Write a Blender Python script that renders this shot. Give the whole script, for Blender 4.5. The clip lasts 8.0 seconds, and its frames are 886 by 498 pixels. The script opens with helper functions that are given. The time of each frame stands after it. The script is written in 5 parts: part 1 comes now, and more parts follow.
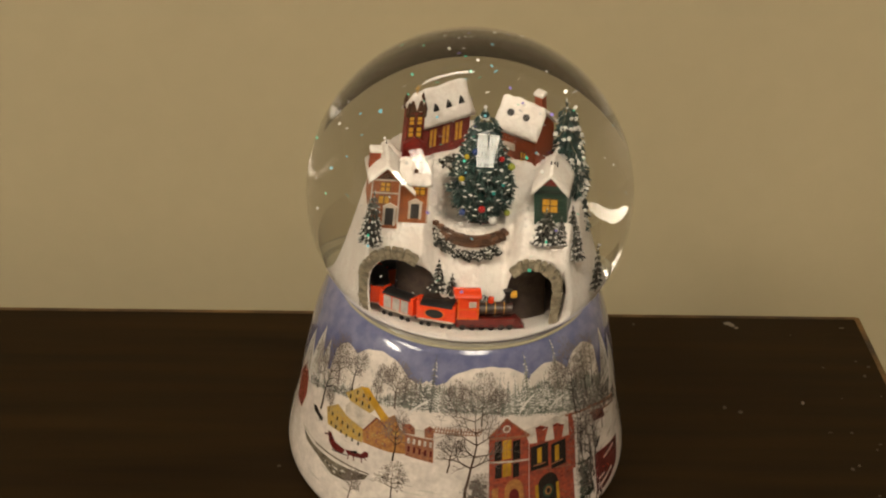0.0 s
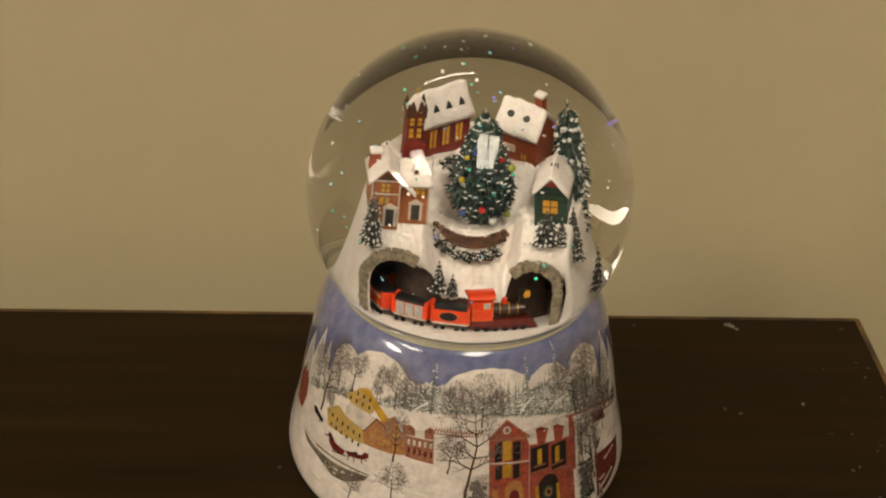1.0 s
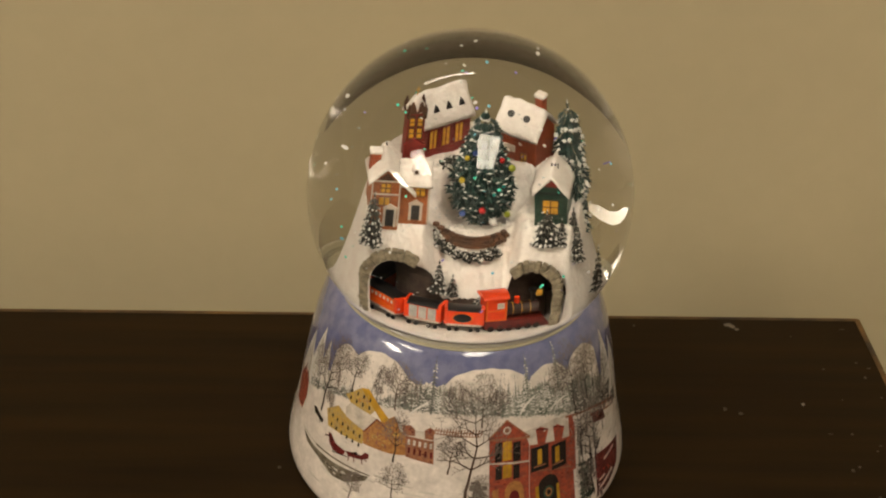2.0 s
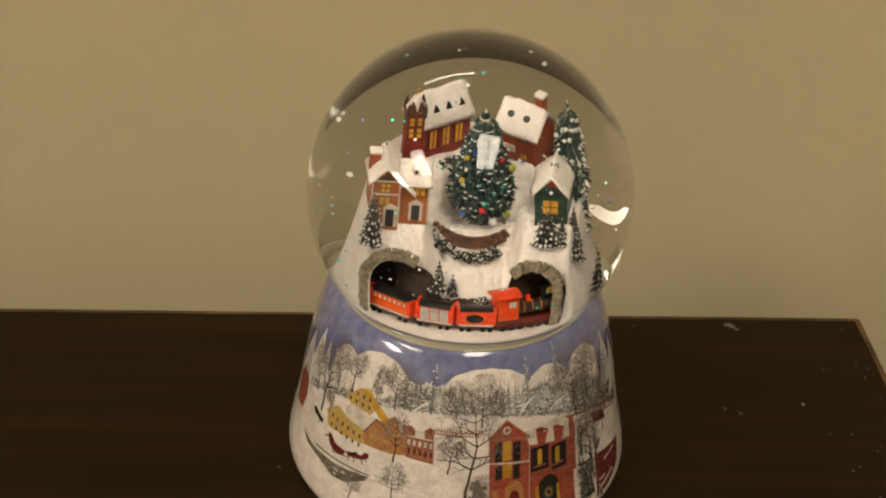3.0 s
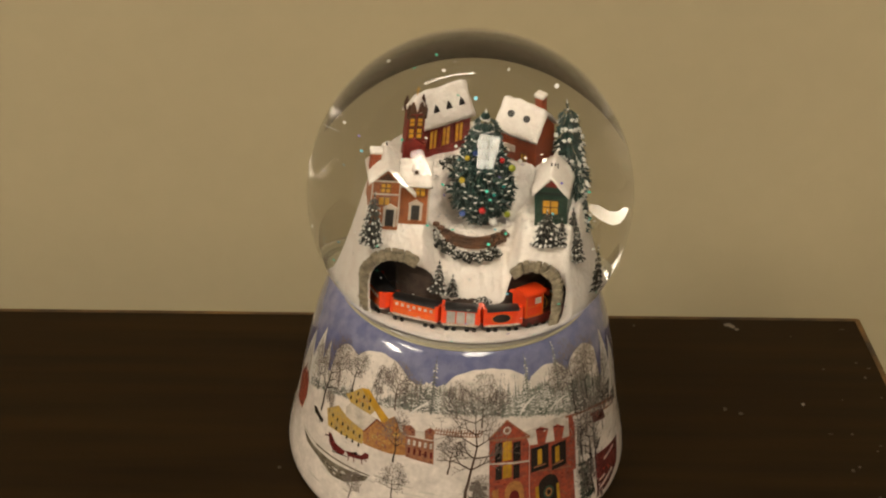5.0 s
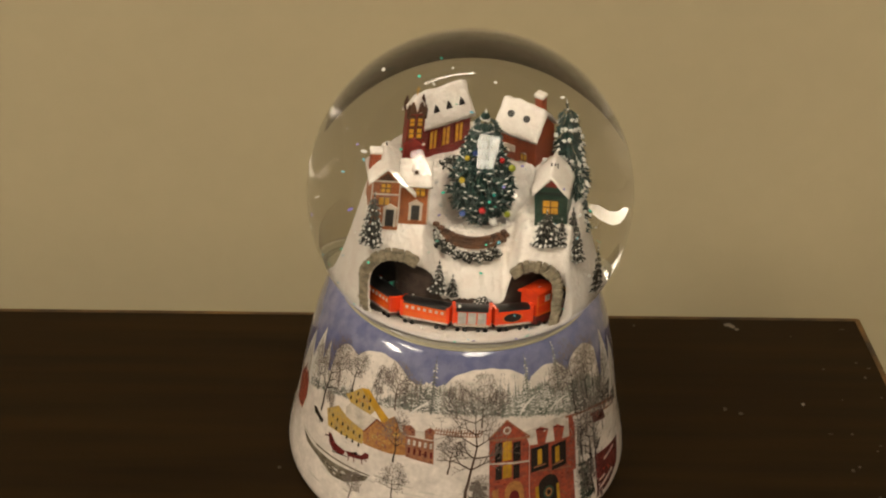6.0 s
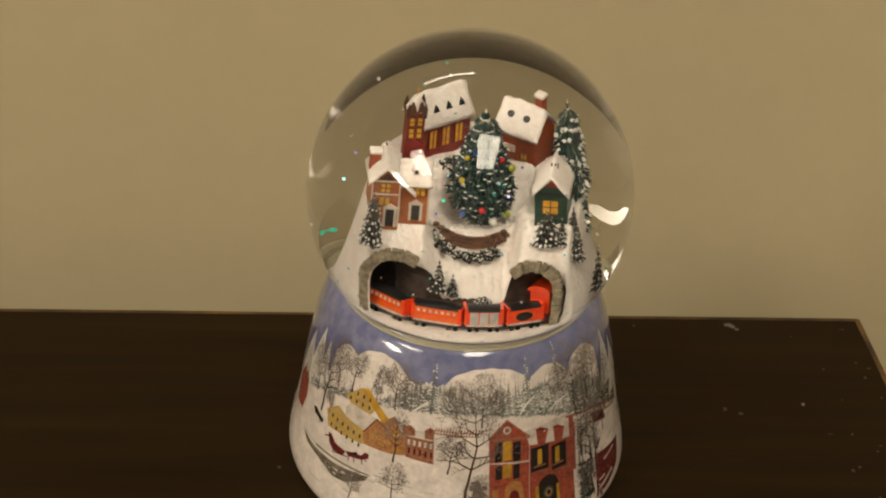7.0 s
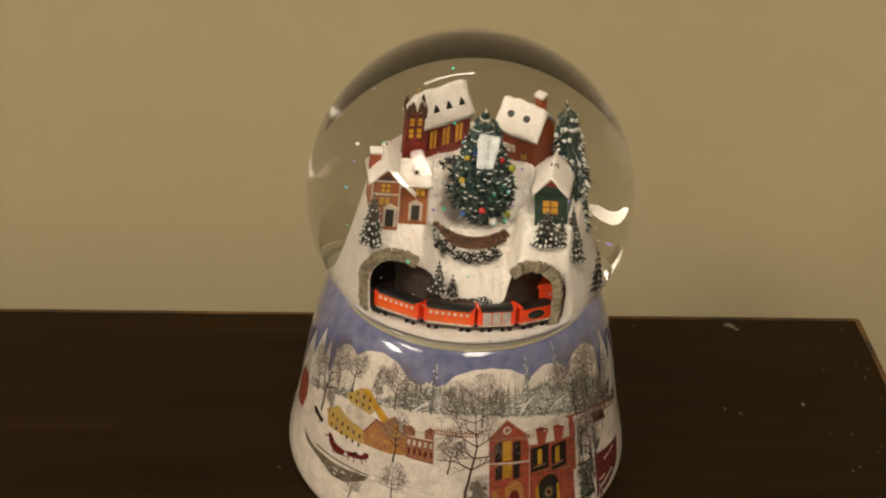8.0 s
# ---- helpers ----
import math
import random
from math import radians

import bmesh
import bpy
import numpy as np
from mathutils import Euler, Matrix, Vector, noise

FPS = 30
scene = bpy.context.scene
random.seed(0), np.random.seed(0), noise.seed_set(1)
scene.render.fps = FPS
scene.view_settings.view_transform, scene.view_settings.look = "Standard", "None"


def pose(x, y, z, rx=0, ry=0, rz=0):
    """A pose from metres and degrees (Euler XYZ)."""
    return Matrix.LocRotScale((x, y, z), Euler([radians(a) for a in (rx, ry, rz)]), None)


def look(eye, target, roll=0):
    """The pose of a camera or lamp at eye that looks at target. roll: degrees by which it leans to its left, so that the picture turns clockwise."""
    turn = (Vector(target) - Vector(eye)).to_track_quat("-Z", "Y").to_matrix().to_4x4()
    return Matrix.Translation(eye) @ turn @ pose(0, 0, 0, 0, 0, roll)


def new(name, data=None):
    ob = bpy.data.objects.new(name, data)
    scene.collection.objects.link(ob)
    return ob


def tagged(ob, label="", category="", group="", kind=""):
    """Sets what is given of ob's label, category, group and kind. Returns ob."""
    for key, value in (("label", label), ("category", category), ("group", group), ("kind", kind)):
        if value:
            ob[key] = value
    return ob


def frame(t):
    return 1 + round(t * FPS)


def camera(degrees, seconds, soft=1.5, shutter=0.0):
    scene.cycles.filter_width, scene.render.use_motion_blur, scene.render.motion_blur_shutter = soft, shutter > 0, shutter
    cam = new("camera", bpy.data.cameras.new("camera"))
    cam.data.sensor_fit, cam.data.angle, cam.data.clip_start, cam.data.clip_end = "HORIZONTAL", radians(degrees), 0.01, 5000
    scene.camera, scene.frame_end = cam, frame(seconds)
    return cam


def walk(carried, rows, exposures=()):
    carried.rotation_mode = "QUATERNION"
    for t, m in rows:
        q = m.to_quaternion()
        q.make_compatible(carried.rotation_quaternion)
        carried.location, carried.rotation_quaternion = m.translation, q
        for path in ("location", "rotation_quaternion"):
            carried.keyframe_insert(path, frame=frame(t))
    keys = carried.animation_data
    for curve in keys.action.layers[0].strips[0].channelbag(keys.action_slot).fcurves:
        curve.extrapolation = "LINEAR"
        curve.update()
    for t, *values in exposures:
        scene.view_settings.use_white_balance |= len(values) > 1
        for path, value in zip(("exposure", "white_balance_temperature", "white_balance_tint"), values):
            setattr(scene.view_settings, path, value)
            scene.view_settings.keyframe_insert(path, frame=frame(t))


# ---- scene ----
# Camera: a phone resting almost still in front of a snow globe
ZC = 0.0969                       # height of the globe's centre over the table
AIM = (-0.0075, -0.3742 + 0.8411, ZC + 0.2196 - 0.5408)
EYE = (-0.0075, -0.3742, ZC + 0.2196)
cam = camera(34.83, 8.0, soft=2.1)
START = look(EYE, (AIM[0] + 0.0003, AIM[1] - 0.0004, AIM[2] - 0.0009), 2.73)
REST = look(EYE, AIM, 2.73)
walk(cam, [(0.0, START), (0.5, look(EYE, (AIM[0] + 0.0002, AIM[1] - 0.0002, AIM[2] - 0.0005), 2.73)), (1.5, REST), (8.0, REST)])

# ---- light: ceiling troffers of an office-like room, seen mirrored in the globe ----
world = bpy.data.worlds.new("world")
scene.world = world
world.use_nodes = True
world.node_tree.nodes["Background"].inputs[0].default_value = (1.0, 0.8, 0.55, 1)
world.node_tree.nodes["Background"].inputs[1].default_value = 0.02
WARM = (1.0, 0.88, 0.71)
CEILING = ZC + 2.44
scene.view_settings.exposure = 0.0


def nodes_of(name):
    m = bpy.data.materials.new(name)
    m.use_nodes = True
    return m, m.node_tree.nodes, m.node_tree.links, m.node_tree.nodes["Principled BSDF"]


def paint(name, colour, rough=0.5, vary=0.15, size=1.0, bump=0.1, fine=8.0, metal=0.0, coat=0.0, second=None, depth=0.001):
    """A surface with stains at one scale and grain at another. size: metres of the large mottling."""
    m, n, l, b = nodes_of(name)
    tc = n.new("ShaderNodeTexCoord")
    big = n.new("ShaderNodeTexNoise")
    big.inputs["Scale"].default_value, big.inputs["Detail"].default_value = 1.0 / size, 4
    small = n.new("ShaderNodeTexNoise")
    small.inputs["Scale"].default_value, small.inputs["Detail"].default_value = fine / size, 3
    l.new(tc.outputs["Object"], big.inputs["Vector"])
    l.new(tc.outputs["Object"], small.inputs["Vector"])
    ramp = n.new("ShaderNodeValToRGB")
    other = second or tuple(c * (1 - vary) for c in colour)
    ramp.color_ramp.elements[0].color = (*other, 1)
    ramp.color_ramp.elements[1].color = (*colour, 1)
    ramp.color_ramp.elements[0].position, ramp.color_ramp.elements[1].position = 0.35, 0.62
    l.new(big.outputs["Fac"], ramp.inputs["Fac"])
    mix = n.new("ShaderNodeMixRGB")
    mix.blend_type = "MULTIPLY"
    mix.inputs["Fac"].default_value = vary
    l.new(ramp.outputs["Color"], mix.inputs["Color1"])
    l.new(small.outputs["Fac"], mix.inputs["Color2"])
    l.new(mix.outputs["Color"], b.inputs["Base Color"])
    bp = n.new("ShaderNodeBump")
    bp.inputs["Strength"].default_value, bp.inputs["Distance"].default_value = bump, depth
    l.new(small.outputs["Fac"], bp.inputs["Height"])
    l.new(bp.outputs["Normal"], b.inputs["Normal"])
    b.inputs["Roughness"].default_value, b.inputs["Metallic"].default_value = rough, metal
    b.inputs["Coat Weight"].default_value = coat
    b.inputs["Coat Roughness"].default_value = 0.08
    return m


def glow(name, colour, strength):
    m, n, l, b = nodes_of(name)
    b.inputs["Base Color"].default_value = (0.8, 0.8, 0.8, 1)
    b.inputs["Emission Color"].default_value = (*colour, 1)
    b.inputs["Emission Strength"].default_value = strength
    return m


WALL = paint("wall_paint", (0.505, 0.425, 0.262), 0.7, 0.06, 0.6, 0.15, 60, depth=0.0006)
PALE_WALL = paint("off_white_wall", (0.82, 0.78, 0.70), 0.7, 0.06, 0.6, 0.15, 60, depth=0.0006)
CEIL = paint("ceiling_tile", (0.78, 0.76, 0.70), 0.9, 0.08, 0.3, 0.3, 20)
CARPET = paint("carpet", (0.25, 0.22, 0.17), 0.95, 0.3, 0.3, 0.5, 40)
SNOW = paint("resin_snow", (0.90, 0.86, 0.81), 0.5, 0.14, 0.004, 0.7, 4, second=(0.84, 0.77, 0.715), depth=0.0006)
LIGHT = glow("tube_light", WARM, 19.8)
# far lamp boosted above the others to even the light on the wall
BRIGHT = glow("boosted_tube_light", WARM, 54.0)
WHITE_METAL = paint("white_enamel", (0.75, 0.74, 0.7), 0.4, 0.05, 0.2, 0.02)


def link(name, bm, material, parent=None, label="", smooth=False):
    me = bpy.data.meshes.new(name)
    bm.to_mesh(me)
    bm.free()
    if smooth:
        for f in me.polygons:
            f.use_smooth = True
    for mm in (material if isinstance(material, (list, tuple)) else [material]):
        me.materials.append(mm)
    ob = new(name, me)
    if parent is not None:
        ob.parent = parent
    if label:
        tagged(ob, label)
    return ob


part = link


def add_box(bm, x0, x1, y0, y1, z0, z1, mat=0):
    v = [bm.verts.new(p) for p in ((x0, y0, z0), (x1, y0, z0), (x1, y1, z0), (x0, y1, z0), (x0, y0, z1), (x1, y0, z1), (x1, y1, z1), (x0, y1, z1))]
    for f in ((3, 2, 1, 0), (4, 5, 6, 7), (0, 1, 5, 4), (1, 2, 6, 5), (2, 3, 7, 6), (3, 0, 4, 7)):
        bm.faces.new([v[i] for i in f]).material_index = mat
    return v


def box(x0, x1, y0, y1, z0, z1, bevel=0.0):
    bm = bmesh.new()
    add_box(bm, x0, x1, y0, y1, z0, z1)
    if bevel:
        bmesh.ops.bevel(bm, geom=bm.edges[:], offset=bevel, segments=2, affect="EDGES", profile=0.6)
    return bm


def lathe(profile, steps=128):
    """A surface of revolution about z from (radius, height) pairs."""
    bm = bmesh.new()
    rings = []
    for r, z in profile:
        if r < 1e-7:
            rings.append([bm.verts.new((0, 0, z))])
        else:
            rings.append([bm.verts.new((r * math.cos(2 * math.pi * i / steps), r * math.sin(2 * math.pi * i / steps), z)) for i in range(steps)])
    for a, b in zip(rings, rings[1:]):
        for i in range(steps):
            j = (i + 1) % steps
            if len(a) == 1 and len(b) == 1:
                continue
            if len(a) == 1:
                bm.faces.new((a[0], b[j], b[i]))
            elif len(b) == 1:
                bm.faces.new((a[i], a[j], b[0]))
            else:
                bm.faces.new((a[i], a[j], b[j], b[i]))
    bmesh.ops.recalc_face_normals(bm, faces=bm.faces)
    return bm


# ---- room ----
FLOOR_Z = -0.76
TURN = 3.55
BACK = 0.134                        # wall plane behind the table, along the turned axis
room = pose(0, 0, 0, 0, 0, TURN)


def setting(name, bm, material, label):
    ob = link(name, bm, material)
    ob.matrix_basis = room
    return tagged(ob, label, kind="structure")


FAR = 3.1                           # end wall of the room, beyond the partition
PARTITION = 0.335                   # top of the partition over the table
setting("wall_partition", box(-6.6, 3.2, BACK, BACK + 0.08, FLOOR_Z, PARTITION), WALL, "plain beige painted partition behind the table")
setting("wall_north", box(-6.6, 3.2, FAR, FAR + 0.12, FLOOR_Z, CEILING), PALE_WALL, "plain off-white painted wall")
setting("wall_south", box(-6.6, 3.2, -5.32, -5.2, FLOOR_Z, CEILING), PALE_WALL, "plain off-white painted wall")
setting("wall_west", box(-6.72, -6.6, -5.32, FAR + 0.12, FLOOR_Z, CEILING), PALE_WALL, "plain off-white painted wall")
setting("wall_east", box(3.2, 3.32, -5.32, FAR + 0.12, FLOOR_Z, CEILING), PALE_WALL, "plain off-white painted wall")
setting("floor", box(-6.72, 3.32, -5.32, FAR + 0.12, FLOOR_Z - 0.1, FLOOR_Z), CARPET, "plain tan carpeted floor")
setting("ceiling", box(-6.72, 3.32, -5.32, FAR + 0.12, CEILING + 0.02, CEILING + 0.1), CEIL, "off-white ceiling")


def troffer(x, y, glowing):
    base = new("ceiling_light")
    base.location = (x, y, CEILING)
    tagged(base, "recessed ceiling light with two warm tubes", "ceiling light", "ceiling lights")
    bm = bmesh.new()
    add_box(bm, -0.41, 0.41, -0.775, 0.775, 0.0, 0.02)
    part("housing", bm, WHITE_METAL, base)
    for s in (-1, 1):
        bm = bmesh.new()
        add_box(bm, s * 0.176 - 0.149, s * 0.176 + 0.149, -0.69, 0.69, -0.02, -0.001)
        part("diffuser", bm, glowing, base, "glowing warm diffuser")
    return base


troffer(0.45, -1.6, LIGHT)
troffer(-2.15, -2.0, LIGHT)
troffer(-4.5, -3.0, BRIGHT)
strip = new("strip_light")
strip.matrix_basis = room @ Matrix.Translation((-0.6, 1.29, CEILING))
tagged(strip, "long single-tube ceiling light with a white housing", "ceiling light", "ceiling lights")
part("housing", box(-0.68, 0.68, -0.07, 0.07, -0.03, 0.02, 0.004), WHITE_METAL, strip)
part("tube", box(-0.65, 0.65, -0.035, 0.035, -0.06, -0.031, 0.01), LIGHT, strip, "glowing warm tube")
# ---- more materials ----
def plain(name, colour, rough=0.45, coat=0.0, vary=0.25, size=0.002, bump=0.25, second=None):
    return paint(name, colour, rough, vary, size, bump, 5, coat=coat, second=second, depth=0.00025)


def brickwork(m, mortar):
    """Fine painted brick courses over a plain paint."""
    n, l = m.node_tree.nodes, m.node_tree.links
    b = n["Principled BSDF"]
    old = b.inputs["Base Color"].links[0].from_socket
    tc, sep, add, com, tex, mix = (n.new(k) for k in ("ShaderNodeTexCoord", "ShaderNodeSeparateXYZ", "ShaderNodeMath", "ShaderNodeCombineXYZ", "ShaderNodeTexBrick", "ShaderNodeMixRGB"))
    l.new(tc.outputs["Object"], sep.inputs["Vector"])
    l.new(sep.outputs["X"], add.inputs[0])
    l.new(sep.outputs["Y"], add.inputs[1])
    l.new(add.outputs["Value"], com.inputs["X"])
    l.new(sep.outputs["Z"], com.inputs["Y"])
    l.new(com.outputs["Vector"], tex.inputs["Vector"])
    tex.inputs["Scale"].default_value = 420.0
    tex.inputs["Color1"].default_value, tex.inputs["Color2"].default_value, tex.inputs["Mortar"].default_value = (1, 1, 1, 1), (0.62, 0.62, 0.62, 1), (*mortar, 1)
    tex.inputs["Mortar Size"].default_value = 0.03
    mix.blend_type = "MULTIPLY"
    mix.inputs["Fac"].default_value = 0.75
    l.new(old, mix.inputs["Color1"])
    l.new(tex.outputs["Color"], mix.inputs["Color2"])
    l.new(mix.outputs["Color"], b.inputs["Base Color"])
    return m


BRICK_RED = plain("painted_brick_red", (0.46, 0.092, 0.028), 0.5)
BRICK_ORANGE = plain("painted_brick_orange", (0.56, 0.16, 0.038), 0.5)
CHURCH_RED = plain("painted_church_red", (0.32, 0.024, 0.016), 0.45)
GREEN_WALL = plain("painted_dark_green", (0.016, 0.060, 0.038), 0.45)
LIT = plain("painted_yellow_window", (0.88, 0.45, 0.03), 0.4, vary=0.3, size=0.001)
DARK = plain("painted_black", (0.012, 0.011, 0.011), 0.4)
TRIM = plain("painted_white_trim", (0.72, 0.62, 0.52), 0.5)
BROWN = plain("painted_brown", (0.10, 0.045, 0.022), 0.55)
STONE = plain("portal_stone", (0.40, 0.34, 0.235), 0.7, vary=0.5, size=0.0015)
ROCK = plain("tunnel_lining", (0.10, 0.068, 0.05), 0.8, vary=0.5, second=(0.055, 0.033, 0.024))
NEEDLE = plain("dark_green_needles", (0.007, 0.050, 0.043), 0.38, vary=0.5)
SCRUB = plain("dark_scrub", (0.026, 0.026, 0.016), 0.5, vary=0.5)
SNOWCAP = plain("snow_tips", (0.80, 0.79, 0.75), 0.5, vary=0.15)
TRAIN_RED = plain("glossy_train_red", (0.86, 0.068, 0.014), 0.25, 0.5, 0.12)
TRAIN_ORANGE = plain("glossy_train_orange", (0.85, 0.13, 0.015), 0.25, 0.5, 0.12)
TRAIN_DARK = plain("dark_red_underframe", (0.16, 0.014, 0.010), 0.35, 0.3)
TRAIN_GREY = plain("pale_grey_doors", (0.52, 0.50, 0.47), 0.35)
BOILER = plain("dark_maroon_boiler", (0.032, 0.010, 0.007), 0.3, 0.3)
GOLD = plain("gold_paint", (0.85, 0.45, 0.06), 0.3)
ORN_RED = plain("red_bauble", (0.55, 0.02, 0.02), 0.2, 0.5)
ORN_WHITE = plain("white_bauble", (0.8, 0.8, 0.78), 0.2, 0.5)
ORN_BLUE = plain("blue_bauble", (0.03, 0.07, 0.28), 0.2, 0.5)
ORN_LIME = plain("lime_bauble", (0.40, 0.46, 0.05), 0.2, 0.5)
ORN_TEAL = plain("teal_bauble", (0.02, 0.42, 0.38), 0.15, 0.5)
ORN_YELLOW = plain("yellow_bauble", (0.62, 0.48, 0.04), 0.2, 0.5)


# ---- small-scale helpers: all in millimetres about the globe's centre ----
MM = 0.001
GROUND = -26.2
TRACK_X, TRACK_Y, TRACK_R = 1.1, 9.5, 31.0


def mini(name, x, y, z, turn, label, category, group=""):
    ob = new(name)
    ob.matrix_basis = pose(x * MM, y * MM, ZC + z * MM, 0, 0, turn)
    return tagged(ob, label, category, group)


def piece(name, bm, material, parent, label="", smooth=False):
    bmesh.ops.scale(bm, vec=(MM, MM, MM), verts=bm.verts)
    return link(name, bm, material, parent, label, smooth)


def cuboid(x0, x1, y0, y1, z0, z1, bevel=0.15):
    return box(x0, x1, y0, y1, z0, z1, bevel)


def ball_mesh(x, y, z, r, sub=2):
    bm = bmesh.new()
    bmesh.ops.create_icosphere(bm, subdivisions=sub, radius=r, matrix=Matrix.Translation((x, y, z)))
    return bm


def rod(bm, a, b, r0, r1, sides=8):
    a, b = Vector(a), Vector(b)
    d = b - a
    m = Matrix.Translation((a + b) / 2) @ d.to_track_quat("Z", "Y").to_matrix().to_4x4()
    bmesh.ops.create_cone(bm, cap_ends=True, segments=sides, radius1=r0, radius2=r1, depth=d.length, matrix=m)


def prism(bm, loop, y0, y1, mat=0):
    """A closed outline in x, z drawn out along y."""
    f = [bm.verts.new((x, y0, z)) for x, z in loop]
    b = [bm.verts.new((x, y1, z)) for x, z in loop]
    bm.faces.new(f).material_index = mat
    bm.faces.new(b[::-1]).material_index = mat
    for i in range(len(loop)):
        j = (i + 1) % len(loop)
        bm.faces.new((f[j], f[i], b[i], b[j])).material_index = mat


def sm(t):
    t = max(0.0, min(1.0, t))
    return t * t * (3 - 2 * t)


def snow_gable(half_left, half_right, rise_drop_left, rise_drop_right, top, y0, y1, thick, seed=0):
    """A thick uneven blanket of snow over a gable whose ridge runs along y."""
    stations = 13
    across = []
    for i in range(9):
        k = i / 8
        across.append((-half_left * (1 - k), top - rise_drop_left * (1 - k)))
    for i in range(1, 9):
        k = i / 8
        across.append((half_right * k, top - rise_drop_right * k))
    bm = bmesh.new()
    rows_up, rows_dn = [], []
    for s in range(stations):
        y = y0 + (y1 - y0) * s / (stations - 1)
        up, dn = [], []
        for i, (x, z) in enumerate(across):
            edge = min(1.0, min(i, len(across) - 1 - i) / 2.0, min(s, stations - 1 - s) / 1.5)
            n = noise.noise((x * 0.55 + seed * 7.1, y * 0.55, z * 0.4 + seed)) * 0.5
            lift = thick * (0.55 + 0.45 * math.sqrt(max(edge, 0.0))) + n
            wob = noise.noise((x * 0.8, y * 0.8, seed + 4.0)) * 0.22
            up.append(bm.verts.new((x + wob * (1 - edge), y + wob * (1 - edge), z + lift - 0.12 * abs(8 - i == 0))))
            dn.append(bm.verts.new((x + wob * (1 - edge), y + wob * (1 - edge), z)))
        rows_up.append(up)
        rows_dn.append(dn)
    n = len(across)
    for s in range(stations - 1):
        for i in range(n - 1):
            bm.faces.new((rows_up[s][i], rows_up[s][i + 1], rows_up[s + 1][i + 1], rows_up[s + 1][i]))
            bm.faces.new((rows_dn[s][i], rows_dn[s + 1][i], rows_dn[s + 1][i + 1], rows_dn[s][i + 1]))
        bm.faces.new((rows_up[s][0], rows_up[s + 1][0], rows_dn[s + 1][0], rows_dn[s][0]))
        bm.faces.new((rows_up[s][-1], rows_dn[s][-1], rows_dn[s + 1][-1], rows_up[s + 1][-1]))
    for s in (0, stations - 1):
        for i in range(n - 1):
            q = (rows_up[s][i], rows_dn[s][i], rows_dn[s][i + 1], rows_up[s][i + 1])
            bm.faces.new(q if s == 0 else q[::-1])
    bmesh.ops.recalc_face_normals(bm, faces=bm.faces)
    return bm


def turned(bm, degrees, x=0.0, y=0.0, z=0.0):
    bmesh.ops.transform(bm, matrix=pose(x, y, z, 0, 0, degrees), verts=bm.verts)
    return bm


def window(parent, x0, x1, z0, z1, y, panes_x=1, panes_z=1, pane_mat=None, frame_mat=None, arched=False, turn=0, at=(0, 0, 0), border=0.22):
    """A window proud of the wall plane y: a frame with bars, and panes set back in it."""
    bm = bmesh.new()
    add_box(bm, x0 - border, x0, y - 0.22, y + 0.1, z0 - border, z1 + border)
    add_box(bm, x1, x1 + border, y - 0.22, y + 0.1, z0 - border, z1 + border)
    add_box(bm, x0, x1, y - 0.22, y + 0.1, z0 - border, z0)
    add_box(bm, x0, x1, y - 0.22, y + 0.1, z1, z1 + border)
    for i in range(1, panes_x):
        x = x0 + (x1 - x0) * i / panes_x
        add_box(bm, x - 0.13, x + 0.13, y - 0.19, y + 0.1, z0, z1)
    for i in range(1, panes_z):
        z = z0 + (z1 - z0) * i / panes_z
        add_box(bm, x0, x1, y - 0.18, y + 0.1, z - 0.13, z + 0.13)
    if arched:
        w = (x1 - x0) / 2 + border
        c = (x0 + x1) / 2
        prism(bm, [(c + w * math.cos(math.radians(a)), z1 + border + 0.9 * w * math.sin(math.radians(a))) for a in range(0, 181, 20)], y - 0.22, y + 0.1)
    win = piece("window", turned(bm, turn, *at), frame_mat or BROWN, parent)
    for i in range(panes_x):
        for j in range(panes_z):
            xa, xb = x0 + (x1 - x0) * i / panes_x, x0 + (x1 - x0) * (i + 1) / panes_x
            za, zb = z0 + (z1 - z0) * j / panes_z, z0 + (z1 - z0) * (j + 1) / panes_z
            pm = bmesh.new()
            add_box(pm, xa + 0.02, xb - 0.02, y - 0.12, y + 0.05, za + 0.02, zb - 0.02)
            piece("pane", turned(pm, turn, *at), pane_mat or LIT, win)
    return win


def doorway(parent, x0, x1, z0, z1, y, leaf=None, pediment=True):
    bm = bmesh.new()
    add_box(bm, x0 - 0.6, x0, y - 0.35, y + 0.1, z0, z1 + 0.3)
    add_box(bm, x1, x1 + 0.6, y - 0.35, y + 0.1, z0, z1 + 0.3)
    add_box(bm, x0, x1, y - 0.35, y + 0.1, z1, z1 + 0.3)
    if pediment:
        prism(bm, [(x0 - 0.8, z1 + 0.3), (x1 + 0.8, z1 + 0.3), ((x0 + x1) / 2, z1 + 1.5)], y - 0.45, y + 0.1)
    d = piece("doorway", bm, TRIM, parent, "white door surround")
    bm = bmesh.new()
    add_box(bm, x0, x1, y - 0.12, y + 0.05, z0, z1)
    piece("door_leaf", bm, leaf or DARK, d)
    return d


